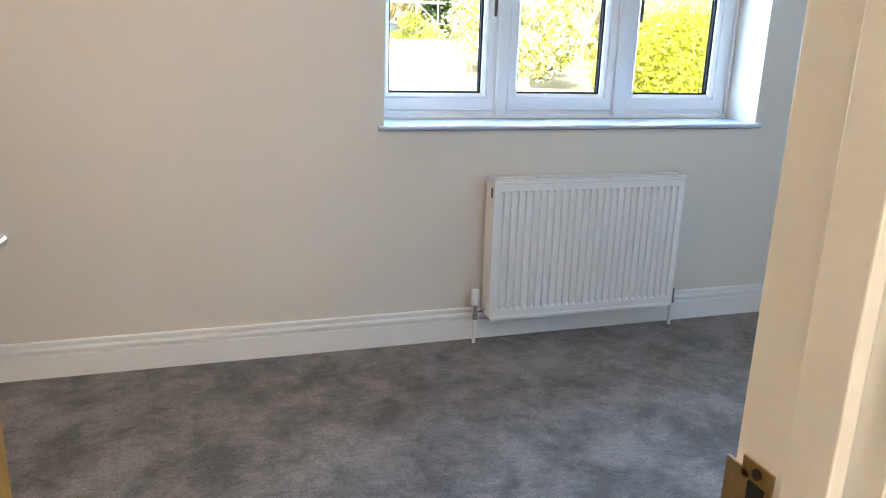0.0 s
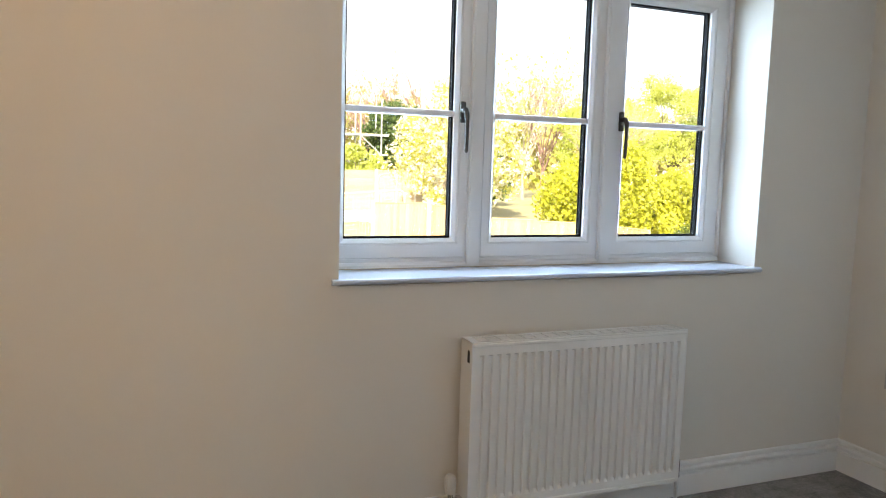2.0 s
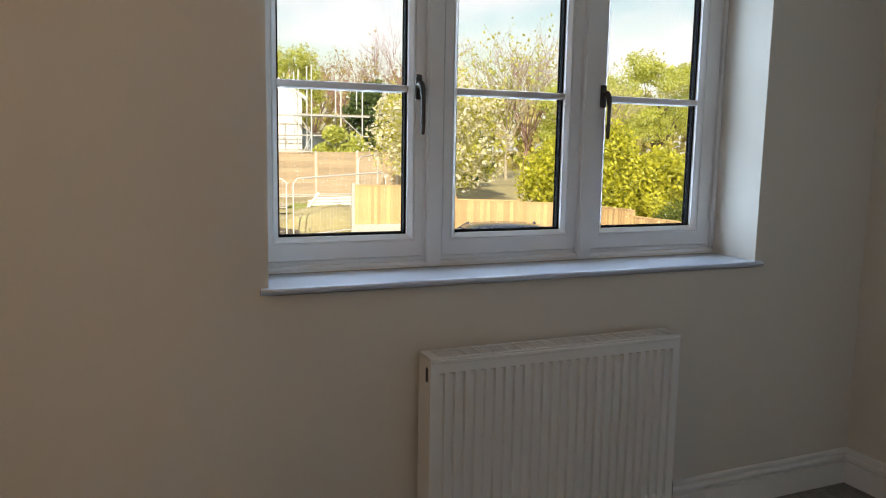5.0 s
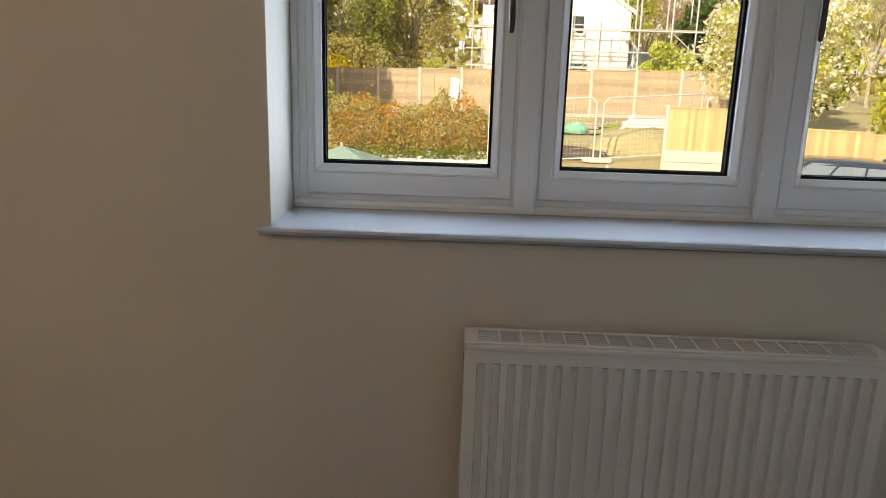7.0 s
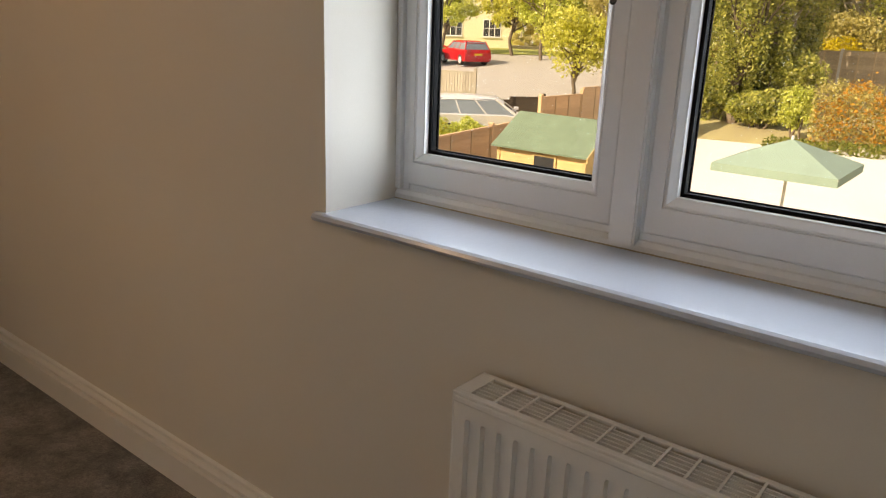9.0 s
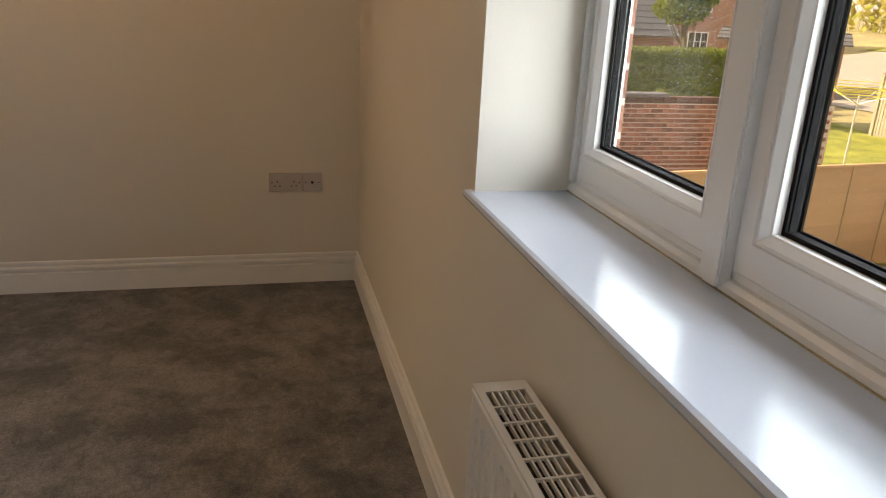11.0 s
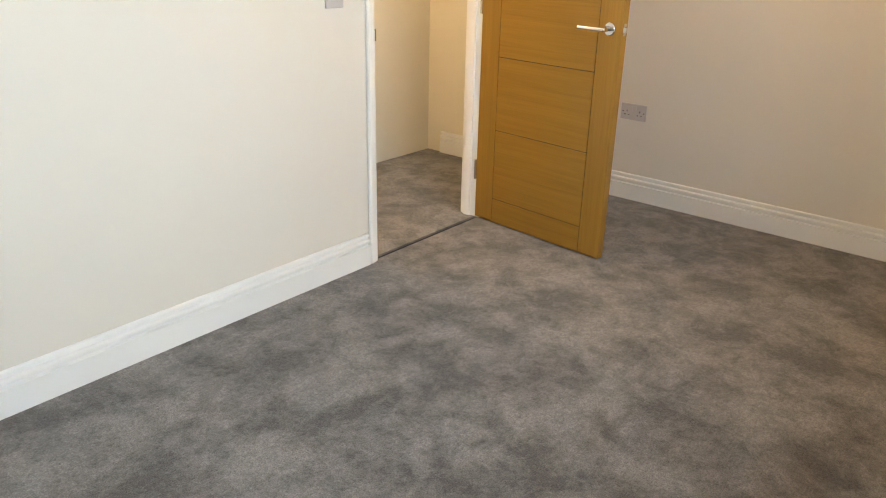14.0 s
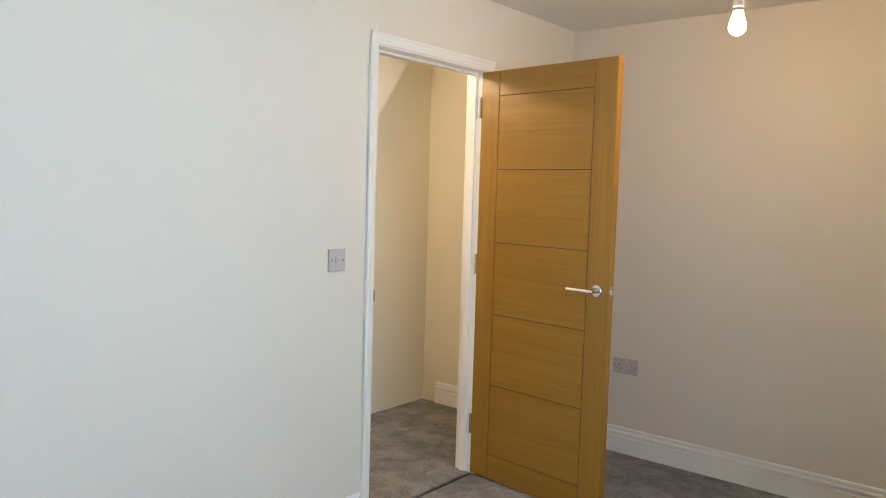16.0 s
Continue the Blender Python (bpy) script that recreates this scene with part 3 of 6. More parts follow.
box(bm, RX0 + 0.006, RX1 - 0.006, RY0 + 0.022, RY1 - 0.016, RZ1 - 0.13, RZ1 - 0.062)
part("convector_shade", bm, M_RADDARK, rad, "dark block for the shade inside the radiator")
bm = B()
box(bm, RX0, RX1, RY0, RY0 + 0.014, RZ1 - 0.006, RZ1, 0.002)
box(bm, RX0, RX1, RY1 - 0.012, RY1, RZ1 - 0.006, RZ1, 0.002)
box(bm, RX0, RX0 + 0.030, RY0 + 0.0135, RY1 - 0.0115, RZ1 - 0.006, RZ1 - 0.0005)
box(bm, RX1 - 0.030, RX1, RY0 + 0.0135, RY1 - 0.0115, RZ1 - 0.006, RZ1 - 0.0005)
part("top_frame", bm, M_RAD, rad)
for k in range(17):
    bm = B()
    x = RX0 + 0.030 + (RX1 - RX0 - 0.06) * (k + 1) / 18
    box(bm, x - 0.0022, x + 0.0022, RY0 + 0.0135, RY1 - 0.0115, RZ1 - 0.006, RZ1 - 0.001)
    part("grille_bar", bm, M_RAD, rad)
for k in range(5):
    bm = B()
    y = RY0 + 0.014 + (RY1 - RY0 - 0.026) * (k + 1) / 6
    box(bm, RX0 + 0.029, RX1 - 0.029, y - 0.0014, y + 0.0014, RZ1 - 0.010, RZ1 - 0.0022)
    part("grille_wire", bm, M_RAD, rad)
for x in (RX0 + 0.16, RX1 - 0.16):
    bm = B()
    box(bm, x - 0.02, x + 0.02, RY1 - 0.012, YN + 0.002, 0.25, 0.55)
    part("bracket", bm, M_RAD, rad)
# valves and tails
YV = 2.437
bm = B()
rod(bm, (1.446, YV, 0.0), (1.446, YV, 0.115), 0.0078, seg=14)
part("pipe", bm, M_RAD, rad, "white painted pipe into the floor", smooth=True)
valve = new("valve")
valve.parent = rad
tagged(valve, "thermostatic valve with white head and chrome body")
bm = B()
rod(bm, (1.446, YV, 0.108), (1.446, YV, 0.135), 0.012, seg=6)
rod(bm, (1.446, YV, 0.130), (1.446, YV, 0.178), 0.0105, seg=16)
rod(bm, (1.446, YV, 0.150), (1.494, YV, 0.150), 0.009, seg=16)
rod(bm, (1.468, YV, 0.150), (1.484, YV, 0.150), 0.0155, seg=6)
part("valve_body", bm, M_CHROME, valve, smooth=True)
bm = B()
rod(bm, (1.446, YV, 0.176), (1.446, YV, 0.190), 0.017, 0.019, seg=20)
rod(bm, (1.446, YV, 0.190), (1.446, YV, 0.236), 0.019, 0.0175, seg=20)
rod(bm, (1.446, YV, 0.236), (1.446, YV, 0.243), 0.0175, 0.013, seg=20)
for k in range(10):
    a = k * math.tau / 10
    box(bm, 1.446 + 0.0185 * math.cos(a) - 0.0018, 1.446 + 0.0185 * math.cos(a) + 0.0018, YV + 0.0185 * math.sin(a) - 0.0018, YV + 0.0185 * math.sin(a) + 0.0018, 0.192, 0.232)
part("valve_head", bm, M_PLAST, valve, smooth=True)
bm = B()
rod(bm, (2.424, YV, 0.0), (2.424, YV, 0.115), 0.0078, seg=14)
part("pipe", bm, M_RAD, rad, "white painted pipe into the floor", smooth=True)
bm = B()
rod(bm, (2.424, YV, 0.108), (2.424, YV, 0.135), 0.012, seg=6)
rod(bm, (2.424, YV, 0.130), (2.424, YV, 0.180), 0.0105, seg=16)
rod(bm, (2.386, YV, 0.150), (2.424, YV, 0.150), 0.009, seg=16)
rod(bm, (2.394, YV, 0.150), (2.408, YV, 0.150), 0.015, seg=6)
part("lockshield_valve", bm, M_CHROME, rad, "chrome lockshield valve", smooth=True)


# ---- sockets, switch, pendant ----
def face_plate(name, label, w, h, kind, at, turn):
    """A wall plate; local x to its right, local -y out of the wall."""
    t = thing(name, label, "socket" if kind != "switch" else "light switch", at=at, turn=turn)
    bm = B()
    box(bm, -w / 2, w / 2, -0.0095, 0.0005, -h / 2, h / 2, 0.003)
    part("plate", bm, M_SOCKET, t)
    if kind == "double":
        for sx in (-0.037, 0.037):
            for px, pz, pw, ph in ((0, 0.004, 0.004, 0.010), (-0.011, -0.016, 0.0075, 0.0045), (0.011, -0.016, 0.0075, 0.0045)):
                bm = B()
                box(bm, sx + px - pw / 2, sx + px + pw / 2, -0.0102, -0.0085, pz - ph / 2, pz + ph / 2)
                part("pin_hole", bm, M_SLOT, t)
        for sx in (-0.010, 0.010):
            bm = B()
            box(bm, sx - 0.0055, sx + 0.0055, -0.0135, -0.009, 0.010, 0.030, 0.0015)
            part("rocker", bm, M_SOCKET, t)
    elif kind == "aerial":
        bm = B()
        rod(bm, (0, -0.0095, 0), (0, -0.016, 0), 0.006, seg=16)
        part("outlet", bm, M_SLOT, t, "dark aerial outlet")
    else:
        bm = B()
        box(bm, -0.012, 0.012, -0.0135, -0.009, -0.012, 0.012, 0.002)
        part("rocker", bm, M_SOCKET, t)
    for sx in (-w / 2 + 0.013, w / 2 - 0.013):
        bm = B()
        rod(bm, (sx, -0.0095, 0), (sx, -0.0105, 0), 0.0032, seg=10)
        part("screw", bm, M_SLOT if kind != "switch" else M_BRONZE, t)
    return t


face_plate("double_socket", "white double wall socket above the skirting", 0.147, 0.086, "double", (XW, 2.168, 0.484), 90)
face_plate("aerial_socket", "white single aerial socket beside the double socket", 0.086, 0.086, "aerial", (XW, 2.287, 0.484), 90)
face_plate("double_socket", "white double wall socket beside the open door", 0.147, 0.086, "double", (XW, 0.405, 0.484), 90)
face_plate("double_socket", "white double wall socket near the window corner", 0.147, 0.086, "double", (XE, 2.222, 0.472), -90)
face_plate("light_switch", "white single light switch beside the doorway", 0.087, 0.089, "switch", (0.950, 0.0, 1.126), 180)

BX, BY, BZ = 0.20, 1.25, 2.02
pend = thing("pendant_lamp", "bare lit bulb hanging in a white lampholder", "pendant lamp")
bm = B()
rod(bm, (BX, BY, H - 0.022), (BX, BY, H), 0.046, 0.052, seg=28)
rod(bm, (BX, BY, H - 0.034), (BX, BY, H - 0.022), 0.014, 0.04, seg=28)
part("ceiling_rose", bm, M_PLAST, pend, smooth=True)
bm = B()
rod(bm, (BX, BY, BZ + 0.12), (BX, BY, H - 0.03), 0.0035, seg=10)
part("flex", bm, M_PLAST, pend, "white flex")
bm = B()
rod(bm, (BX, BY, BZ + 0.07), (BX, BY, BZ + 0.115), 0.0185, 0.017, seg=20)
rod(bm, (BX, BY, BZ + 0.115), (BX, BY, BZ + 0.13), 0.017, 0.006, seg=20)
part("lampholder", bm, M_PLAST, pend, smooth=True)
bm = B()
rod(bm, (BX, BY, BZ + 0.052), (BX, BY, BZ + 0.074), 0.014, seg=20)
part("bulb_cap", bm, M_CHROME, pend, smooth=True)
bm = B()
bmesh.ops.create_uvsphere(bm, u_segments=24, v_segments=14, radius=0.03, matrix=Matrix.Translation((BX, BY, BZ)))
rod(bm, (BX, BY, BZ + 0.012), (BX, BY, BZ + 0.056), 0.0285, 0.0155, seg=24)
bulb = part("bulb", bm, M_BULB, pend, "glowing warm white bulb", smooth=True)
bulb.visible_shadow = False

# ---- lamps of the house ----
bl = new("bulb_light", bpy.data.lights.new("bulb_light", "POINT"))
bl.data.energy, bl.data.color, bl.data.shadow_soft_size = BULB, (1.0, 0.72, 0.42), 0.03
bl.location = (BX, BY, BZ)
ll = new("landing_light", bpy.data.lights.new("landing_light", "POINT"))
ll.data.energy, ll.data.color, ll.data.shadow_soft_size = LANDING, (1.0, 0.86, 0.64), 0.075
ll.location = (0.68, -0.72, 2.2)

# ---- outdoors: materials ----
M_BRICK = material("red_brick", (0.29, 0.125, 0.085, 1), 0.85, tone=0.24, scale=5, fine=60, bump=0.5, bump_scale=90, obj=0.42)
M_BRICKI = material("red_brick_far", (0.34, 0.13, 0.085, 1), 0.85, tone=0.16, scale=5, fine=40, bump=0.3, island=0.25)


def far_brick(m):
    """Courses of brick for walls seen from far off."""
    n, l = m.node_tree.nodes, m.node_tree.links
    tc = n.new("ShaderNodeTexCoord")
    mp = n.new("ShaderNodeMapping")
    mp.inputs["Rotation"].default_value = (radians(90), 0, 0)
    br = n.new("ShaderNodeTexBrick")
    br.inputs["Scale"].default_value = 1.0
    br.inputs["Brick Width"].default_value, br.inputs["Row Height"].default_value, br.inputs["Mortar Size"].default_value = 0.225, 0.075, 0.008
    br.inputs["Color1"].default_value, br.inputs["Color2"].default_value, br.inputs["Mortar"].default_value = (0.36, 0.15, 0.10, 1), (0.25, 0.10, 0.07, 1), (0.48, 0.42, 0.36, 1)
    l.new(tc.outputs["Object"], mp.inputs["Vector"])
    l.new(mp.outputs["Vector"], br.inputs["Vector"])
    l.new(br.outputs["Color"], n["Principled BSDF"].inputs["Base Color"])
    return m


far_brick(M_BRICKI)
M_MORTAR = material("mortar", (0.62, 0.55, 0.47, 1), 0.95, tone=0.12, scale=6, fine=80, bump=0.4)
M_LAP = material("brown_lap_boards", (0.42, 0.33, 0.225, 1), 0.8, tone=0.16, scale=3, fine=40, bump=0.3, obj=0.16, stretch=(0.25, 1, 1))
M_LAPO = material("orange_lap_boards", (0.58, 0.38, 0.235, 1), 0.8, tone=0.14, scale=3, fine=40, bump=0.3, obj=0.12, stretch=(0.25, 1, 1))
M_BATTEN = material("pale_batten_wood", (0.48, 0.35, 0.22, 1), 0.8, tone=0.12, scale=3, fine=40, bump=0.2)
M_NEWWOOD = material("new_pine_boards", (0.58, 0.40, 0.20, 1), 0.75, tone=0.14, scale=3, fine=40, bump=0.25, obj=0.22, stretch=(1, 1, 0.2))
M_SHEDW = material("shed_boards", (0.56, 0.39, 0.19, 1), 0.75, tone=0.14, scale=3, fine=40, bump=0.3, obj=0.12, stretch=(0.25, 1, 1))
M_OLDWOOD = material("silvered_boards", (0.42, 0.38, 0.31, 1), 0.85, tone=0.15, scale=3, fine=40, bump=0.3, obj=0.14, stretch=(1, 1, 0.2))
M_DARKWOOD = material("dark_stained_wood", (0.075, 0.058, 0.045, 1), 0.8, tone=0.2, scale=4, fine=50, bump=0.3)
M_CONC = material("pale_concrete", (0.52, 0.50, 0.46, 1), 0.9, tone=0.1, scale=4, fine=60, bump=0.3)
M_FELT = material("green_roof_felt", (0.14, 0.21, 0.15, 1), 0.95, tone=0.12, scale=5, fine=200, bump=0.5)
M_TEAL = material("teal_canvas", (0.22, 0.33, 0.28, 1), 0.8, tone=0.08, scale=4, fine=300, bump=0.1)
# black sheet; base colour raised to bluish grey for the sky's reflection
M_TARP = material("black_tarpaulin_sky_sheen", (0.085, 0.092, 0.108, 1), 0.34, tone=0.2, scale=3, fine=20, bump=0.5, bump_scale=7)
M_RENDER = material("white_render", (0.80, 0.79, 0.76, 1), 0.9, tone=0.05, scale=1.2, fine=30, bump=0.2)
M_CREAM = material("cream_render", (0.72, 0.66, 0.46, 1), 0.9, tone=0.05, scale=1.2, fine=30, bump=0.2)
M_BLUEW = material("blue_grey_wall", (0.36, 0.44, 0.52, 1), 0.8, tone=0.06, scale=1.2, fine=30)
M_TILE = material("brown_roof_tiles", (0.115, 0.085, 0.075, 1), 0.85, tone=0.2, scale=4, fine=20, bump=0.5, bump_scale=12, obj=0.2)
M_SLATE = material("grey_slates", (0.13, 0.13, 0.145, 1), 0.7, tone=0.15, scale=3, fine=20, bump=0.4, obj=0.15)
M_STEEL = material("galvanised_steel", (0.66, 0.67, 0.68, 1), 0.5, metal=0.35, tone=0.1, scale=5)
M_DARKGL = material("dark_window", (0.04, 0.045, 0.05, 1), 0.08, tone=0.1, scale=2)
# lightened towards blue so that the colour carries the reflected sky
M_CARGLASS = material("car_glass_sky", (0.16, 0.20, 0.24, 1), 0.06, tone=0.1, scale=2)
M_BARK = material("bark", (0.16, 0.125, 0.09, 1), 0.95, tone=0.25, scale=8, fine=60, bump=0.8, bump_scale=30)
M_TWIG = material("bare_twigs", (0.34, 0.21, 0.18, 1), 0.9, tone=0.2, scale=3)
M_PALEBARK = material("pale_branches", (0.40, 0.35, 0.26, 1), 0.9, tone=0.2, scale=5, fine=40)
M_CARSILVER = material("silver_car_paint", (0.62, 0.63, 0.65, 1), 0.22, metal=0.3, tone=0.02)
M_CARRED = material("red_car_paint", (0.50, 0.012, 0.016, 1), 0.2, tone=0.03)
M_CARDARK = material("dark_grey_car_paint", (0.055, 0.062, 0.072, 1), 0.2, metal=0.4, tone=0.03)
M_CARBLUE = material("dark_blue_car_paint", (0.045, 0.065, 0.10, 1), 0.15, metal=0.4, tone=0.03)
M_TYRE = material("tyre_rubber", (0.018, 0.018, 0.018, 1), 0.85, tone=0.1)
M_TAIL = material("red_lamp", (0.45, 0.01, 0.01, 1), 0.2)
M_PLATE = material("yellow_plate", (0.75, 0.52, 0.04, 1), 0.4)
M_YELLOW = material("yellow_line", (0.72, 0.60, 0.05, 1), 0.5)
M_WHITEPL = material("white_plastic_pipe", (0.78, 0.78, 0.76, 1), 0.35, tone=0.04)
M_GREENPL = material("green_plastic_sheet", (0.16, 0.46, 0.33, 1), 0.4, tone=0.08)


def leaf_material(name, dark, light, gloss=0.45):
    m = bpy.data.materials.new(name)
    m.use_nodes = True
    n, l = m.node_tree.nodes, m.node_tree.links
    p = n["Principled BSDF"]
    p.inputs["Roughness"].default_value = gloss
    geo = n.new("ShaderNodeNewGeometry")
    ramp = n.new("ShaderNodeValToRGB")
    ramp.color_ramp.elements[0].color = (*dark, 1)
    ramp.color_ramp.elements[1].color = (*light, 1)
    l.new(geo.outputs["Random Per Island"], ramp.inputs["Fac"])
    l.new(ramp.outputs["Color"], p.inputs["Base Color"])
    tr = n.new("ShaderNodeBsdfTranslucent")
    l.new(ramp.outputs["Color"], tr.inputs["Color"])
    mx = n.new("ShaderNodeMixShader")
    mx.inputs[0].default_value = 0.5
    l.new(p.outputs[0], mx.inputs[1])
    l.new(tr.outputs[0], mx.inputs[2])
    l.new(mx.outputs[0], n["Material Output"].inputs["Surface"])
    return m


L_LAUREL = leaf_material("laurel_leaves", (0.34, 0.37, 0.04), (0.78, 0.75, 0.10), 0.35)
L_SPRING = leaf_material("spring_leaves", (0.40, 0.46, 0.09), (0.74, 0.76, 0.22))
L_IVY = leaf_material("ivy_leaves", (0.16, 0.20, 0.05), (0.58, 0.57, 0.16), 0.35)
L_DARK = leaf_material("evergreen_leaves", (0.05, 0.1, 0.03), (0.19, 0.27, 0.08))
L_HEDGE = leaf_material("hedge_leaves", (0.065, 0.111, 0.019), (0.286, 0.338, 0.052))
L_RUST = leaf_material("rusty_beech_leaves", (0.42, 0.19, 0.03), (0.80, 0.44, 0.08), 0.6)
L_OLIVE = leaf_material("olive_scrub_leaves", (0.30, 0.27, 0.09), (0.66, 0.58, 0.22), 0.6)
L_MAGN = leaf_material("magnolia_young_leaves", (0.46, 0.47, 0.08), (0.78, 0.76, 0.22))
L_PETAL = leaf_material("white_petals", (0.78, 0.74, 0.60), (0.90, 0.88, 0.80), 0.6)
L_GRASS = leaf_material("grass_blades", (0.10, 0.14, 0.02), (0.32, 0.34, 0.07), 0.6)
L_YELLOW = leaf_material("yellow_flowers", (0.55, 0.42, 0.02), (0.75, 0.62, 0.05), 0.6)

# ---- outdoors: the ground ----
G = -2.6


def land(x, y):
    """Height of the ground: level near the house, rising to the far boundary."""
    s = min(max(y - 17.5 + 0.29 * x, 0.0), 20.0)
    return G + 0.105 * s


def ground_material():
    m = material("rough_ground", (0.42, 0.33, 0.22, 1), 0.95, tone=0.22, scale=0.6, fine=9, bump=0.8, bump_scale=6, other=(0.33, 0.30, 0.14, 1))
    return m


def draped(name, mat, x0, x1, y0, y1, step, lift, label, category, shape=None, rough=0.0):
    nx, ny = max(1, int((x1 - x0) / step)), max(1, int((y1 - y0) / step))
    bm = B()
    v = {}
    for i in range(nx + 1):
        for j in range(ny + 1):
            x, y = x0 + (x1 - x0) * i / nx, y0 + (y1 - y0) * j / ny
            if shape:
                x, y = shape(x, y)
            v[i, j] = bm.verts.new((x, y, land(x, y) + lift + rough * noise.noise((x * 0.9, y * 0.9, 1.3))))
    for i in range(nx):
        for j in range(ny):
            bm.faces.new((v[i, j], v[i + 1, j], v[i + 1, j + 1], v[i, j + 1]))
    return solid(name, bm, mat, label, category, "structure", smooth=True)


bm = B()
xs = [-400, -200, -110, -70] + [-60 + 2.5 * i for i in range(41)] + [50, 70, 110, 200, 400]
ys = [-60, -20, -5, 0, 3] + [5 + 2.5 * i for i in range(26)] + [80, 110, 160, 260, 500]
gv = [[bm.verts.new((x, y, land(x, y) if y > 2.9 else G)) for y in ys] for x in xs]
for r0, r1 in zip(gv, gv[1:]):
    for a, b, c, d in zip(r0, r1, r1[1:], r0[1:]):
        bm.faces.new((a, b, c, d))
solid("ground", bm, ground_material(), "rough earth and grass of the building plot", "ground", "structure", smooth=True)

M_GRASS = material("lawn", (0.12, 0.16, 0.03, 1), 0.95, tone=0.25, scale=1.5, fine=30, bump=0.7, bump_scale=40, other=(0.30, 0.32, 0.07, 1))
M_ASPHALT = material("car_park_asphalt", (0.36, 0.345, 0.32, 1), 0.9, tone=0.08, scale=1.2, fine=60, bump=0.3)
M_PAVE = material("white_concrete_yard", (0.66, 0.65, 0.62, 1), 0.85, tone=0.05, scale=1.0, fine=40, bump=0.2)
M_SOIL = material("dark_soil", (0.10, 0.075, 0.05, 1), 0.98, tone=0.25, scale=3, fine=20, bump=0.9, bump_scale=12)
draped("lawn", M_GRASS, -30, -7.0, 3.2, 23.0, 1.0, 0.03, "sunlit green garden lawn", "lawn")
draped("road", M_ASPHALT, -42, -10.5, 26.0, 44.0, 1.0, 0.035, "pale sunlit asphalt of the car park", "road")
draped("yard", M_PAVE, -7.4, 2.6, 17.0, 25.2, 0.8, 0.04, "bright pale concrete yard", "pavement")
draped("plot_grass", M_GRASS, 3.5, 9.0, 28.6, 30.2, 0.5, 0.05, "patchy grass on the plot", "grass", rough=0.25)
draped("earth_track", M_SOIL, 3.2, 6.0, 24.6, 26.6, 0.5, 0.06, "dark tyre-worn earth", "ground", rough=0.1)
draped("drive", M_PAVE, 4.0, 16.0, 12.0, 19.5, 1.0, 0.03, "pale concrete drive", "pavement")

# our own house below and above the room, plain
bm = B()
box(bm, XW - 0.3, 7.2, -5.0, WY, G - 0.3, -0.12)
box(bm, XE + 0.31, 7.2, -5.0, WY, -0.12, H + 0.2)
box(bm, XW - 0.3, XE + 0.3, -5.0, -2.25, -0.12, H + 0.2)
prism(bm, [(-5.4, H + 0.2), (WY + 0.35, H + 0.2), (-1.0, 4.9)], "x", XW - 0.5, 7.4)
solid("house_shell", bm, M_BRICKI, "plain brick house with a pitched roof", "house", "structure")
bm = B()
for x0, x1, z0, z1 in ((XW - 0.3, WX0 - 0.02, -0.12, H + 0.2), (WX1 + 0.02, XE + 0.3, -0.12, H + 0.2), (WX0 - 0.02, WX1 + 0.02, -0.12, WZ0 - 0.06), (WX0 - 0.02, WX1 + 0.02, WZ1 + 0.02, H + 0.2)):
    box(bm, x0, x1, WY + 0.002, WY + 0.02, z0, z1)
solid("outer_brickwork", bm, M_BRICKI, "red brick outer leaf round the window", "wall", "structure")


# ---- outdoors: plants ----
def leaf_mesh(name, pts, size, mat, seed, flat=0.0, long=1.6):
    """Many small folded leaves at the given points, turned at random."""
    r = np.random.default_rng(seed)
    size = size * 0.8
    n = len(pts)
    d = r.normal(size=(n, 3))
    d[:, 2] = d[:, 2] * (1 - flat) + 0.25
    d /= np.linalg.norm(d, axis=1)[:, None]
    a = np.cross(d, r.normal(size=(n, 3)))
    a /= np.linalg.norm(a, axis=1)[:, None] + 1e-9
    b = np.cross(d, a)
    s = size * r.uniform(0.6, 1.3, n)[:, None]
    v = np.empty((n, 4, 3))
    v[:, 0] = pts - a * s * long / 2
    v[:, 1] = pts + b * s * 0.5 + d * s * 0.12
    v[:, 2] = pts + a * s * long / 2
    v[:, 3] = pts - b * s * 0.5 + d * s * 0.12
    me = bpy.data.meshes.new(name)
    me.from_pydata(v.reshape(-1, 3).tolist(), [], np.arange(n * 4).reshape(n, 4).tolist())
    me.materials.append(mat)
    return me


def lobes(centre, radii, count, seed, spread=0.62, small=0.24, big=0.46):
    """Centres and sizes of the clumps of a crown of uneven outline."""
    r = np.random.default_rng(seed)
    out = []
    for _ in range(count):
        d = r.normal(size=3)
        d /= np.linalg.norm(d)
        k = r.uniform(0.35, 1.0) ** 0.6 * spread
        out.append((np.array(centre) + d * np.array(radii) * k, np.array(radii) * r.uniform(small, big)))
    return out


def crown_points(cl, n, seed, shell=0.55):
    r = np.random.default_rng(seed)
    pts = []
    per = max(1, int(n * 1.7) // len(cl))
    for c, rad in cl:
        d = r.normal(size=(per, 3))
        d /= np.linalg.norm(d, axis=1)[:, None]
        k = r.uniform(shell, 1.05, per)[:, None]
        pts.append(c + d * rad * k)
    return np.concatenate(pts)


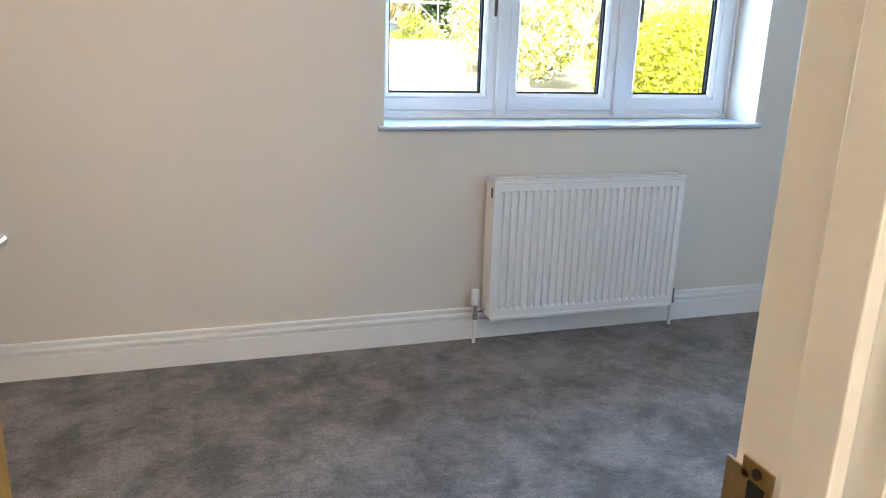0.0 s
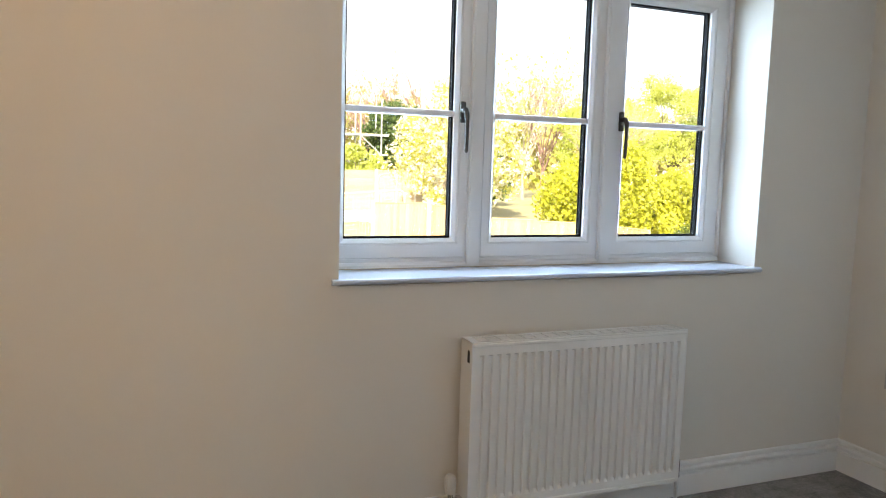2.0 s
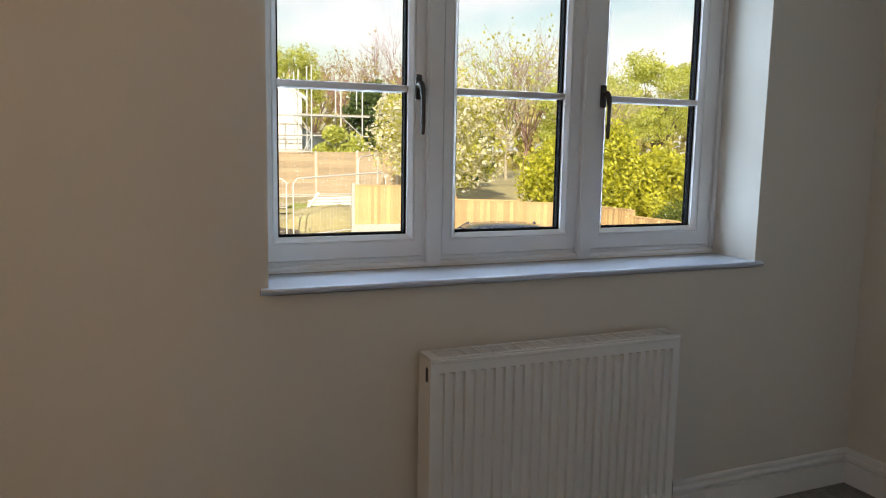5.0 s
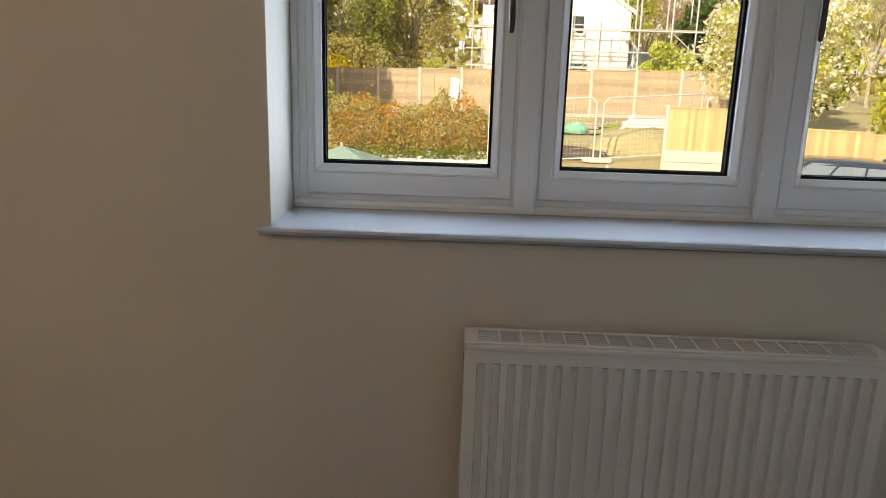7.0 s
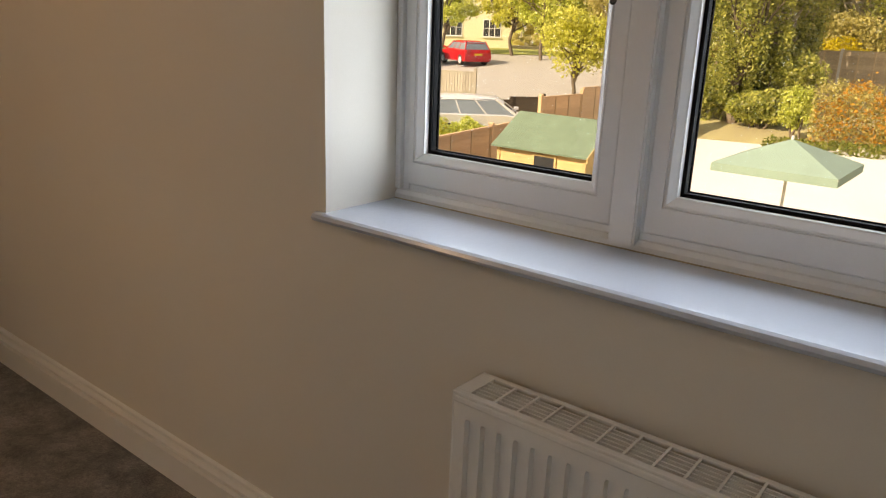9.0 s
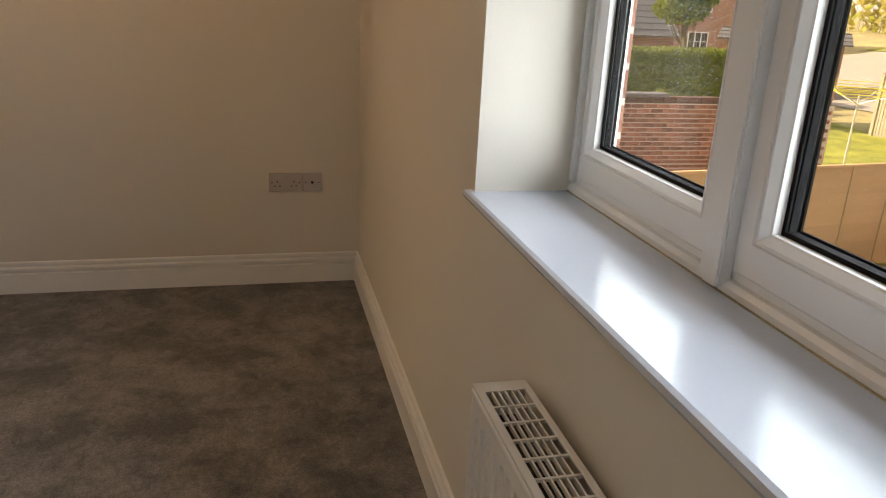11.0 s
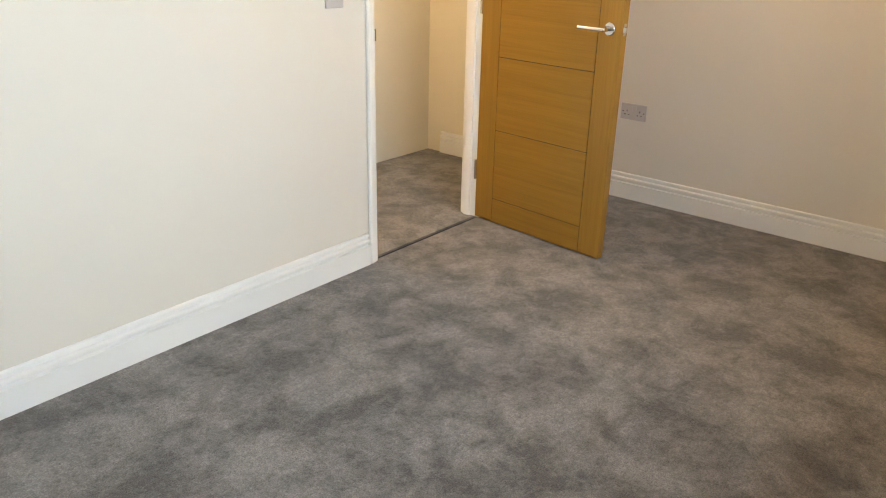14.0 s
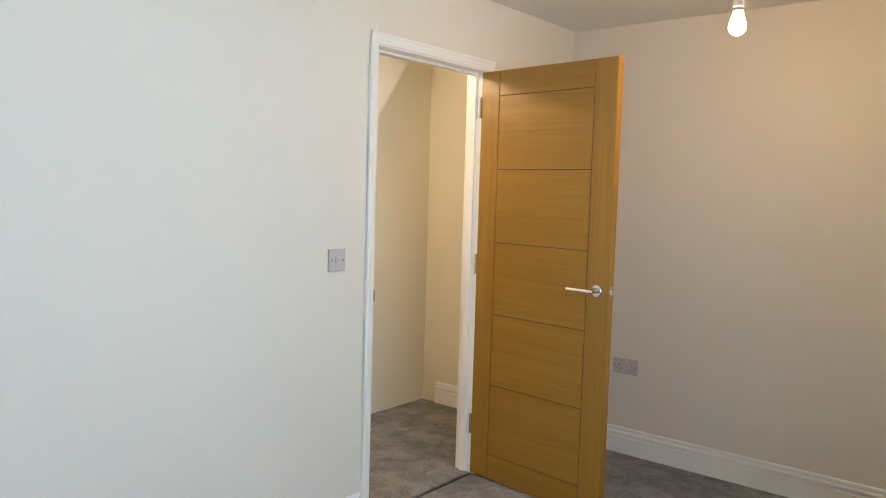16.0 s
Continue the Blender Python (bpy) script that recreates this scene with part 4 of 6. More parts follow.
def limb(bm, a, b, r0, r1, rnd, bends=3, seg=6):
    """A crooked tapering limb."""
    a, b = Vector(a), Vector(b)
    last, lr = a, r0
    k = (b - a).length * 0.06
    for i in range(1, bends + 1):
        f = i / bends
        p = a.lerp(b, f) + (Vector((rnd.uniform(-k, k), rnd.uniform(-k, k), rnd.uniform(-k, k))) if i < bends else Vector())
        nr = r0 + (r1 - r0) * f
        rod(bm, last, p, lr, nr, seg, caps=False)
        last, lr = p, nr


def twigs(bm, a, b, r, rnd, depth):
    limb(bm, a, b, r, r * 0.6, rnd, 2, 4 if depth < 2 else 5)
    if depth == 0:
        return
    a, b = Vector(a), Vector(b)
    ln = (b - a).length
    for _ in range(rnd.choice((3, 4))):
        p = a.lerp(b, rnd.uniform(0.45, 1.0))
        d = (b - a).normalized() + Vector((rnd.uniform(-0.8, 0.8), rnd.uniform(-0.8, 0.8), rnd.uniform(-0.2, 0.6)))
        twigs(bm, p, p + d.normalized() * ln * rnd.uniform(0.5, 0.75), r * 0.5, rnd, depth - 1)


def tree(name, label, x, y, height, radii, crown_z, mat, n, leaf, seed, trunk=0.14, count=16, limbs=7, bark=None, flowers=None, flat=0.0, category="tree", airy=False):
    rnd = random.Random(seed)
    z = land(x, y)
    t = thing(name, label, category, at=(x, y, z))
    bm = B()
    limb(bm, (0, 0, -0.2), (rnd.uniform(-0.2, 0.2), rnd.uniform(-0.2, 0.2), crown_z), trunk, trunk * 0.6, rnd, 4, 8)
    cl = lobes((0, 0, crown_z), radii, count, seed, 0.85, 0.10, 0.30) if airy else lobes((0, 0, crown_z), radii, count, seed)
    for c, _ in cl[:limbs]:
        limb(bm, (0, 0, crown_z * rnd.uniform(0.35, 0.8)), c, trunk * 0.45, trunk * 0.08, rnd, 3, 5)
    part("trunk", bm, bark or M_BARK, t, smooth=True)
    crown = new("crown", leaf_mesh("crown", crown_points(cl, n, seed, 0.2 if airy else 0.55), leaf, mat, seed, flat))
    crown.parent = t
    if flowers:
        f = new("blossom", leaf_mesh("blossom", crown_points(cl, flowers[1], seed + 7, 0.8), flowers[2], flowers[0], seed + 9))
        f.parent = t
        tagged(f, "white blossoms")
    return t


def bare_tree(name, label, x, y, height, seed, mat, spread=0.5, leaves=None, depth=3):
    rnd = random.Random(seed)
    t = thing(name, label, "tree", at=(x, y, land(x, y)))
    bm = B()
    limb(bm, (0, 0, -0.2), (0, 0, height * 0.35), 0.11, 0.07, rnd, 3, 7)
    for k in range(13):
        a = k * math.tau / 13 + rnd.uniform(-0.4, 0.4)
        q = (math.cos(a) * height * 0.2 * spread * 2, math.sin(a) * height * 0.2 * spread * 2, height * rnd.uniform(0.62, 0.78))
        twigs(bm, (0, 0, height * rnd.uniform(0.2, 0.36)), q, 0.042, rnd, depth)
    br = part("branches", bm, mat, t, smooth=True)
    if leaves:
        pts = np.array([v.co[:] for v in br.data.vertices if v.co.z > height * 0.3])
        r = np.random.default_rng(seed)
        pick = pts[r.integers(0, len(pts), leaves[1])] + r.normal(scale=0.14, size=(leaves[1], 3))
        c = new("crown", leaf_mesh("crown", pick, leaves[2], leaves[0], seed))
        c.parent = t
        tagged(c, "thin young leaves")
    return t


def shrub(name, label, x, y, radii, mat, n, leaf, seed, count=14, stems=6, second=None, category="shrub", lift=0.9, flat=0.0, spread=0.62):
    rnd = random.Random(seed)
    t = thing(name, label, category, at=(x, y, land(x, y)))
    cl = lobes((0, 0, radii[2] * lift), radii, count, seed, spread)
    cl = [(np.maximum(c, (-99, -99, r[2] * 0.6)), r) for c, r in cl]
    bm = B()
    for c, _ in cl[:stems]:
        limb(bm, (rnd.uniform(-0.2, 0.2), rnd.uniform(-0.2, 0.2), -0.1), c, 0.05, 0.012, rnd, 3, 5)
    part("stems", bm, M_BARK, t, smooth=True)
    c = new("foliage", leaf_mesh("foliage", crown_points(cl, n, seed, 0.6), leaf, mat, seed, flat))
    c.parent = t
    if second:
        c = new("second_foliage", leaf_mesh("second_foliage", crown_points(cl[::2], second[1], seed + 3, 0.75), second[2], second[0], seed + 3))
        c.parent = t
    return t


def hedge_block(name, label, p0, p1, width, height, mat, n, leaf, seed, second=None, uneven=0.12, category="hedge"):
    """A clipped or loose hedge along a line on the ground."""
    r = np.random.default_rng(seed)
    p0, p1 = np.array(p0, float), np.array(p1, float)
    d = p1 - p0
    ln = np.linalg.norm(d)
    side = np.array((-d[1], d[0])) / ln
    t = thing(name, label, category)

    def cloud(m, sd):
        q = np.random.default_rng(sd)
        u = q.uniform(0, 1, m)
        w = q.uniform(-1, 1, m)
        h = q.uniform(0, 1, m)
        face = q.integers(0, 4, m)
        w = np.where(face == 0, -1 + q.uniform(0, 0.25, m), np.where(face == 1, 1 - q.uniform(0, 0.25, m), w))
        h = np.where(face == 2, 1 - q.uniform(0, 0.12, m), h)
        wob = 1 + uneven * (np.sin(u * ln * 2.1 + sd) + 0.7 * np.sin(u * ln * 5.3 + 1.7 * sd) + q.normal(scale=0.35, size=m))
        xy = p0 + u[:, None] * d + side * (w * width / 2 * wob)[:, None]
        base = np.array([land(x, y) for x, y in xy])
        return np.column_stack([xy, base + h * height * wob + 0.02])
    c = new("foliage", leaf_mesh("foliage", cloud(n, seed), leaf, mat, seed))
    c.parent = t
    if second:
        c = new("second_foliage", leaf_mesh("second_foliage", cloud(second[1], seed + 5), second[2], second[0], seed + 5))
        c.parent = t
    bm = B()
    rnd = random.Random(seed)
    for k in range(int(ln * 4)):
        f = rnd.random()
        q = p0 + d * f + side * rnd.uniform(-0.3, 0.3) * width
        z = land(q[0], q[1])
        limb(bm, (q[0], q[1], z - 0.1), (q[0] + rnd.uniform(-0.3, 0.3), q[1] + rnd.uniform(-0.3, 0.3), z + height * 0.85), 0.02, 0.006, rnd, 2, 4)
    tagged(part("stems", bm, M_BARK, t), kind="stuff")
    return t


# magnolia, laurel and the planting past the drive
tree("magnolia_tree", "magnolia tree with white blossom and young leaves", 11.9, 27.0, 6.0, (3.0, 2.3, 2.9), 3.3, L_MAGN, 9000, 0.085, 11, trunk=0.10, count=90, airy=True, limbs=50, bark=M_PALEBARK, flowers=(L_PETAL, 3200, 0.14))
shrub("laurel_bush", "large rounded yellow-green laurel bush", 15.6, 22.6, (2.7, 2.2, 2.25), L_LAUREL, 24000, 0.13, 21, count=46, lift=0.95)
shrub("laurel_bush", "yellow-green laurel bush beside the larger one", 18.6, 22.6, (1.7, 1.6, 1.75), L_LAUREL, 13000, 0.13, 22, count=30)
shrub("cotoneaster_shrub", "grey-green shrub behind the fence", 15.3, 17.2, (1.2, 1.0, 1.35), L_HEDGE, 8000, 0.06, 23, count=26, second=(L_PETAL, 500, 0.045))
shrub("rhododendron_bush", "dark green bush behind the magnolia", 15.5, 33.5, (2.6, 1.6, 2.0), L_DARK, 3600, 0.2, 24)
shrub("spring_shrub", "bright spring green shrub by the far fence", 11.0, 39.0, (2.2, 1.6, 1.7), L_SPRING, 3600, 0.16, 25)
tree("conifer_tree", "dense dark evergreen tree", 14.2, 42.0, 7, (2.4, 2.0, 2.9), 3.3, L_DARK, 6000, 0.18, 31, count=22)
tree("spring_tree", "tree in fresh yellow-green leaf", 29.5, 36.5, 9, (4.2, 3.0, 3.0), 4.9, L_SPRING, 12000, 0.12, 32, trunk=0.16, count=90, airy=True, limbs=14)
tree("spring_tree", "low spreading tree in fresh leaf", 22.5, 33.0, 7, (4.0, 3.0, 2.4), 3.3, L_SPRING, 11000, 0.12, 33, trunk=0.12, count=90, airy=True, limbs=12)
tree("spring_tree", "tree in thin yellow-green leaf behind the white house", 10.8, 50.0, 9, (2.6, 2.2, 3.2), 5.6, L_SPRING, 8000, 0.13, 34, trunk=0.16, count=90, airy=True, limbs=14)
bare_tree("bare_tree", "leafless tree with reddish twigs", 14.8, 49.0, 7.4, 41, M_TWIG, leaves=(L_OLIVE, 500, 0.16))
bare_tree("bare_tree", "leafless tree with reddish twigs", 18.6, 47.5, 8.0, 42, M_TWIG)
bare_tree("bare_tree", "tall leafless tree with fine twigs", 24.5, 43.0, 7.6, 43, M_TWIG)
bare_tree("bare_tree", "leafless tree with young green leaves", 22.0, 41.0, 7.6, 44, M_PALEBARK, leaves=(L_SPRING, 900, 0.17))
bare_tree("bare_tree", "leafless tree behind the white house", 13.6, 56.0, 7.4, 45, M_TWIG)
bare_tree("bare_tree", "pale leafless tree over the laurel", 18.4, 26.6, 4.6, 46, M_PALEBARK, leaves=(L_MAGN, 700, 0.12))
hedge_block("hedge_row", "far belt of trees along the horizon", (-70, 66), (80, 62), 6.0, 6.0, L_OLIVE, 9000, 0.8, 47, second=(L_SPRING, 3000, 0.7), uneven=0.2, category="trees")

# ivy-grown wood on the west side of the plot
for k, (x, y, h, s) in enumerate(((-7.6, 36.5, 8.5, 51), (-4.4, 39.0, 9.0, 52), (-1.6, 41.0, 8.6, 53), (-10.8, 38.0, 9.0, 54), (-14.5, 37.0, 8.0, 57))):
    tree("ivy_tree", "tall tree overgrown with olive green ivy", x, y, h, (2.6, 2.0, h * 0.52), h * 0.48, L_IVY if k % 2 else L_OLIVE, 15000, 0.11, s, trunk=0.2, count=60, limbs=44, bark=M_PALEBARK, airy=True)
tree("ivy_tree", "ivy-clad tree at the end of the orange fence", -6.2, 28.2, 8.0, (1.9, 1.6, 3.8), 4.0, L_IVY, 16000, 0.09, 55, trunk=0.2, count=60, limbs=44, bark=M_BARK, airy=True)
tree("ivy_tree", "ivy-clad tree with olive foliage behind the orange fence", -9.2, 30.0, 7.6, (2.6, 2.0, 3.4), 3.9, L_OLIVE, 17000, 0.085, 56, trunk=0.18, count=60, limbs=44, bark=M_PALEBARK, airy=True)
tree("ivy_tree", "ivy-clad tree beside the yard", -5.6, 30.2, 7.0, (1.5, 1.5, 3.2), 3.5, L_IVY, 13000, 0.09, 58, trunk=0.16, count=60, limbs=44, bark=M_PALEBARK, airy=True)
shrub("ivy_thicket", "low thicket of ivy and bramble under the trees", -5.2, 27.6, (1.5, 0.9, 0.8), L_IVY, 3600, 0.11, 59, second=(L_SPRING, 500, 0.1))
shrub("ivy_thicket", "tall thicket of ivy round the tree trunks", -7.6, 28.6, (2.4, 1.0, 1.5), L_IVY, 6000, 0.11, 67, count=26, spread=0.75)
shrub("ivy_thicket", "tall thicket of ivy beside the hedge", -5.4, 29.0, (1.9, 1.0, 1.5), L_IVY, 6000, 0.11, 68, count=26, spread=0.75)
shrub("ivy_thicket", "undergrowth behind the far fence", -5.6, 36.6, (3.6, 0.9, 1.7), L_OLIVE, 6000, 0.13, 69, count=30, spread=0.8)
shrub("euphorbia", "bright lime green plant at the wood's edge", -3.7, 26.4, (0.6, 0.5, 0.95), L_SPRING, 2200, 0.08, 60, stems=3)
shrub("forsythia_shrub", "bright yellow-green shrub behind the far fence", -4.6, 35.4, (1.5, 0.9, 1.25), L_YELLOW, 3600, 0.09, 61)
shrub("clipped_bush", "rounded green bush behind the far fence", -0.2, 35.6, (0.8, 0.7, 1.2), L_SPRING, 1200, 0.1, 62)
hedge_block("beech_hedge", "loose hedge with rusty and green leaves", (-3.2, 26.6), (2.2, 26.0), 1.3, 1.35, L_OLIVE, 10000, 0.075, 63, second=(L_RUST, 3600, 0.085), uneven=0.2)
hedge_block("beech_hedge", "green end of the loose hedge behind the mesh panel", (2.2, 26.0), (3.6, 25.9), 1.2, 1.4, L_IVY, 5500, 0.07, 64, second=(L_RUST, 500, 0.08), uneven=0.16)
hedge_block("grass_verge", "rough grass and weeds at the hedge's foot", (-4.2, 25.2), (3.4, 24.9), 0.8, 0.22, L_GRASS, 2600, 0.09, 65, category="grass")
hedge_block("spoil_heap_grass", "weeds on the spoil heap", (6.2, 26.0), (8.6, 26.6), 1.4, 0.12, L_GRASS, 1300, 0.09, 66, category="grass")
bm = B()
bmesh.ops.create_icosphere(bm, subdivisions=4, radius=1.0, matrix=Matrix.Translation((7.4, 26.4, land(7.4, 26.4) - 0.15)) @ Matrix.Diagonal((1.9, 1.2, 0.85, 1)))
for v in bm.verts:
    v.co += v.normal * 0.12 * noise.noise(v.co * 2.3)
solid("spoil_heap", bm, ground_material(), "heap of earth with grass growing on it", "earth heap", smooth=True)


# ---- outdoors: fences ----
def run_posts(p0, p1, n):
    return [(p0[0] + (p1[0] - p0[0]) * k / n, p0[1] + (p1[1] - p0[1]) * k / n) for k in range(n + 1)]


def fence(name, label, p0, p1, n, height, board_mat, post_mat, style, gravel=0.0, lift=0.0, sink=None, cap=True):
    """Posts and panels along a line; lap panels have level slats and battens, close boards are upright."""
    t = thing(name, label, "fence")
    pts = run_posts(p0, p1, n)
    ln = math.hypot(p1[0] - p0[0], p1[1] - p0[1]) / n
    ang = math.degrees(math.atan2(p1[1] - p0[1], p1[0] - p0[0]))
    bm = B()
    box(bm, -0.05, 0.05, -0.05, 0.05, -0.4, gravel + height + 0.05)
    if cap:
        prism(bm, [(-0.06, gravel + height + 0.05), (0.06, gravel + height + 0.05), (0, gravel + height + 0.09)], "y", -0.06, 0.06)
    post_me = mesh_of(bm, "post", post_mat)
    w = ln - 0.1
    bm = B()
    if style == "lap":
        prism(bm, [(-0.004, 0.0), (-0.016, 0.0), (-0.006, 0.165), (0.006, 0.165)], "x", -w / 2, w / 2)
        slat_me = mesh_of(bm, "slat", board_mat)
        rows = int(height / 0.15)
    else:
        prism(bm, [(-0.052, -0.006), (-0.052, 0.010), (0.052, 0.004), (0.052, -0.022)], "z", 0, height)
        slat_me = mesh_of(bm, "board", board_mat)
        rows = max(1, int(w / 0.1))
    bm = B()
    box(bm, -0.02, 0.02, -0.032, -0.012, 0, height)
    batten_me = mesh_of(bm, "batten", M_BATTEN if style == "lap" else board_mat)
    bm = B()
    box(bm, -w / 2, w / 2, -0.035, 0.03, height - 0.02, height + 0.015)
    cap_me = mesh_of(bm, "capping", board_mat)
    bm = B()
    box(bm, -w / 2 - 0.02, w / 2 + 0.02, -0.025, 0.025, -0.25, gravel / 2 - 0.01)
    box(bm, -w / 2 - 0.02, w / 2 + 0.02, -0.025, 0.025, gravel / 2 + 0.005, gravel - 0.005)
    grav_me = mesh_of(bm, "gravel_board", M_CONC)

    def put(nm, me, x, y, z, dx=0.0, dz=0.0, turn=0.0):
        o = new(nm, me)
        o.parent = t
        o.matrix_basis = pose(x, y, z, 0, 0, ang) @ Matrix.Translation((dx, 0, dz))
    for k, (x, y) in enumerate(pts):
        z = (land(x, y) if sink is None else sink) + lift
        put("post", post_me, x, y, z)
        if k == n:
            break
        xm, ym = (x + pts[k + 1][0]) / 2, (y + pts[k + 1][1]) / 2
        z = (land(xm, ym) if sink is None else sink) + lift + gravel
        if gravel:
            put("gravel_board", grav_me, xm, ym, z - gravel)
        if style == "lap":
            for j in range(rows):
                put("slat", slat_me, xm, ym, z, 0, 0.01 + j * (height - 0.04) / rows)
            for dx in (-w / 2 + 0.02, -w / 6, w / 6, w / 2 - 0.02):
                put("batten", batten_me, xm, ym, z, dx)
        else:
            for j in range(rows):
                put("board", slat_me, xm, ym, z, -w / 2 + (j + 0.5) * w / rows)
        put("capping", cap_me, xm, ym, z)
    return t


fence("panel_fence", "brown lap panel fence with pale concrete posts", (-9.5, 34.0), (13.5, 31.6), 13, 1.75, M_LAP, M_CONC, "lap", gravel=0.12)
fence("board_fence", "new pine close-board fence with concrete gravel boards", (7.2, 23.0), (9.05, 22.9), 1, 1.22, M_NEWWOOD, M_CONC, "board", gravel=0.70)
fence("board_fence", "new pale pine close-board fence, turning the corner", (9.1, 22.85), (9.85, 21.25), 1, 1.22, M_NEWWOOD, M_CONC, "board", gravel=0.70)
fence("board_fence", "new pine close-board fence beside the parked car", (9.85, 21.1), (13.2, 19.3), 2, 1.75, M_NEWWOOD, M_NEWWOOD, "board")
fence("board_fence", "low new pine close-board fence under the laurel", (13.3, 19.0), (14.0, 14.0), 3, 1.85, M_NEWWOOD, M_NEWWOOD, "board")
fence("orange_fence", "orange-stained lap panel fence with timber posts", (-8.05, 18.4), (-7.6, 26.4), 4, 2.15, M_LAPO, M_LAPO, "lap")
fence("garden_fence", "orange-brown lap panel fence along the garden", (-6.25, 4.8), (-7.75, 18.0), 5, 1.72, M_LAPO, M_LAPO, "lap", sink=G)
fence("old_fence", "silvered close-board fence behind the silver car", (-18.6, 22.3), (-14.2, 23.9), 3, 2.05, M_OLDWOOD, M_OLDWOOD, "board")
fence("dark_fence", "low dark stained fence sloping to the car park", (-14.1, 24.0), (-12.4, 25.8), 2, 0.95, M_DARKWOOD, M_DARKWOOD, "board")
fence("white_fence", "pale sunlit panel fence at the end of the gardens", (-24.5, 14.0), (-21.5, 22.5), 4, 1.75, M_OLDWOOD, M_WHITEPL, "board", lift=0.55)

rail = thing("rail_fence", "dark timber post and rail fence by the car park", "fence")
for k in range(3):
    x, y = -12.2 + k * 1.6, 26.1 + k * 0.45
    bm = B()
    box(bm, x - 0.07, x + 0.07, y - 0.07, y + 0.07, land(x, y) - 0.2, land(x, y) + 0.75, 0.01)
    part("post", bm, M_DARKWOOD, rail)
    if k < 2:
        for h in (0.3, 0.62):
            bm = B()
            rod(bm, (x, y, land(x, y) + h), (x + 1.6, y + 0.45, land(x + 1.6, y + 0.45) + h), 0.05, seg=6)
            part("rail", bm, M_DARKWOOD, rail)


# mesh site panels
def mesh_panel(label, p0, p1, h=2.0):
    t = thing("mesh_panel", label, "fence panel", group="temporary site fencing")
    a, b = Vector((*p0, land(*p0))), Vector((*p1, land(*p1)))
    bm = B()
    up = Vector((0, 0, 1))
    c = [a + up * 0.15, a + up * (h - 0.15), a + up * h + (b - a).normalized() * 0.15, b + up * h - (b - a).normalized() * 0.15, b + up * (h - 0.15), b + up * 0.15]
    for p, q in zip(c, c[1:] + c[:1]):
        rod(bm, p, q, 0.024, seg=8)
    part("tube_frame", bm, M_STEEL, t, smooth=True)
    bm = B()
    n = int((b - a).length / 0.12)
    for k in range(1, n):
        p = a.lerp(b, k / n)
        rod(bm, p + up * 0.15, p + up * h, 0.003, seg=3, caps=False)
    for k in range(1, 12):
        rod(bm, a + up * (0.15 + k * (h - 0.15) / 12), b + up * (0.15 + k * (h - 0.15) / 12), 0.003, seg=3, caps=False)
    tagged(part("wire_mesh", bm, M_STEEL, t), "fine welded wire mesh", kind="stuff")
    for p in (a, b):
        bm = B()
        box(bm, p.x - 0.35, p.x + 0.35, p.y - 0.11, p.y + 0.11, p.z + 0.02, p.z + 0.16, 0.02)
        part("foot", bm, M_CONC, t, "concrete foot block")


mesh_panel("galvanised mesh site fence panel on concrete feet", (2.1, 23.9), (5.4, 24.4))
mesh_panel("galvanised mesh site fence panel beside the spoil heap", (5.6, 24.3), (9.0, 25.2))
mesh_panel("galvanised mesh panel leaning by the far fence", (9.2, 29.2), (10.4, 30.4))

# ---- outdoors: shed, wall, table, canopies ----
shed = thing("garden_shed", "small timber shed with a green felt roof", "shed")
SX0, SX1, SY0, SY1, SZ, SR = -6.05, -4.15, 13.65, 15.3, G + 1.72, G + 2.22
bm = B()
box(bm, SX0 + 0.02, SX1 - 0.02, SY0 + 0.02, SY1 - 0.02, G - 0.05, SZ - 0.02)
part("body", bm, M_SHEDW, shed)
bm = B()
prism(bm, [(-0.002, 0), (-0.016, 0), (-0.004, 0.125), (0.002, 0.125)], "x", SX0, SX1)
clad_me = mesh_of(bm, "cladding_board", M_SHEDW)
bm = B()
prism(bm, [(0.002, 0), (0.016, 0), (0.004, 0.125), (-0.002, 0.125)], "y", SY0, SY1)
clad_side = mesh_of(bm, "cladding_board", M_SHEDW)
for j in range(14):
    z = G + 0.02 + j * 0.122
    o = new("cladding_board", clad_me)
    o.parent, o.location = shed, (0, SY0, z)
    o = new("cladding_board", clad_side)
    o.parent, o.location = shed, (SX1, 0, z)
for x, y in ((SX0, SY0), (SX1, SY0), (SX1, SY1)):
    bm = B()
    box(bm, x - 0.03, x + 0.03, y - 0.03, y + 0.03, G, SZ)
    part("corner_post", bm, M_SHEDW, shed)
bm = B()
YM = (SY0 + SY1) / 2
prism(bm, [(SY0 - 0.14, SZ - 0.08), (YM, SR), (SY1 + 0.14, SZ - 0.08), (SY1 + 0.14, SZ - 0.045), (YM, SR + 0.035), (SY0 - 0.14, SZ - 0.045)], "x", SX0 - 0.10, SX1 + 0.10)
part("roof", bm, M_FELT, shed, "green mineral felt roof")
bm = B()
prism(bm, [(SY0, SZ - 0.06), (SY1, SZ - 0.06), (YM, SR - 0.01)], "x", SX0 + 0.02, SX1)
part("gable", bm, M_SHEDW, shed)
bm = B()
prism(bm, [(SY0 - 0.15, SZ - 0.15), (YM, SR - 0.06), (SY1 + 0.15, SZ - 0.15), (SY1 + 0.15, SZ - 0.05), (YM, SR + 0.03), (SY0 - 0.15, SZ - 0.05)], "x", SX1 + 0.10, SX1 + 0.12)
part("barge_board", bm, M_SHEDW, shed)
sw = new("window")
sw.parent = shed
bm = B()
box(bm, -5.22, -4.78, SY0 - 0.024, SY0 + 0.03, G + 1.06, G + 1.56)
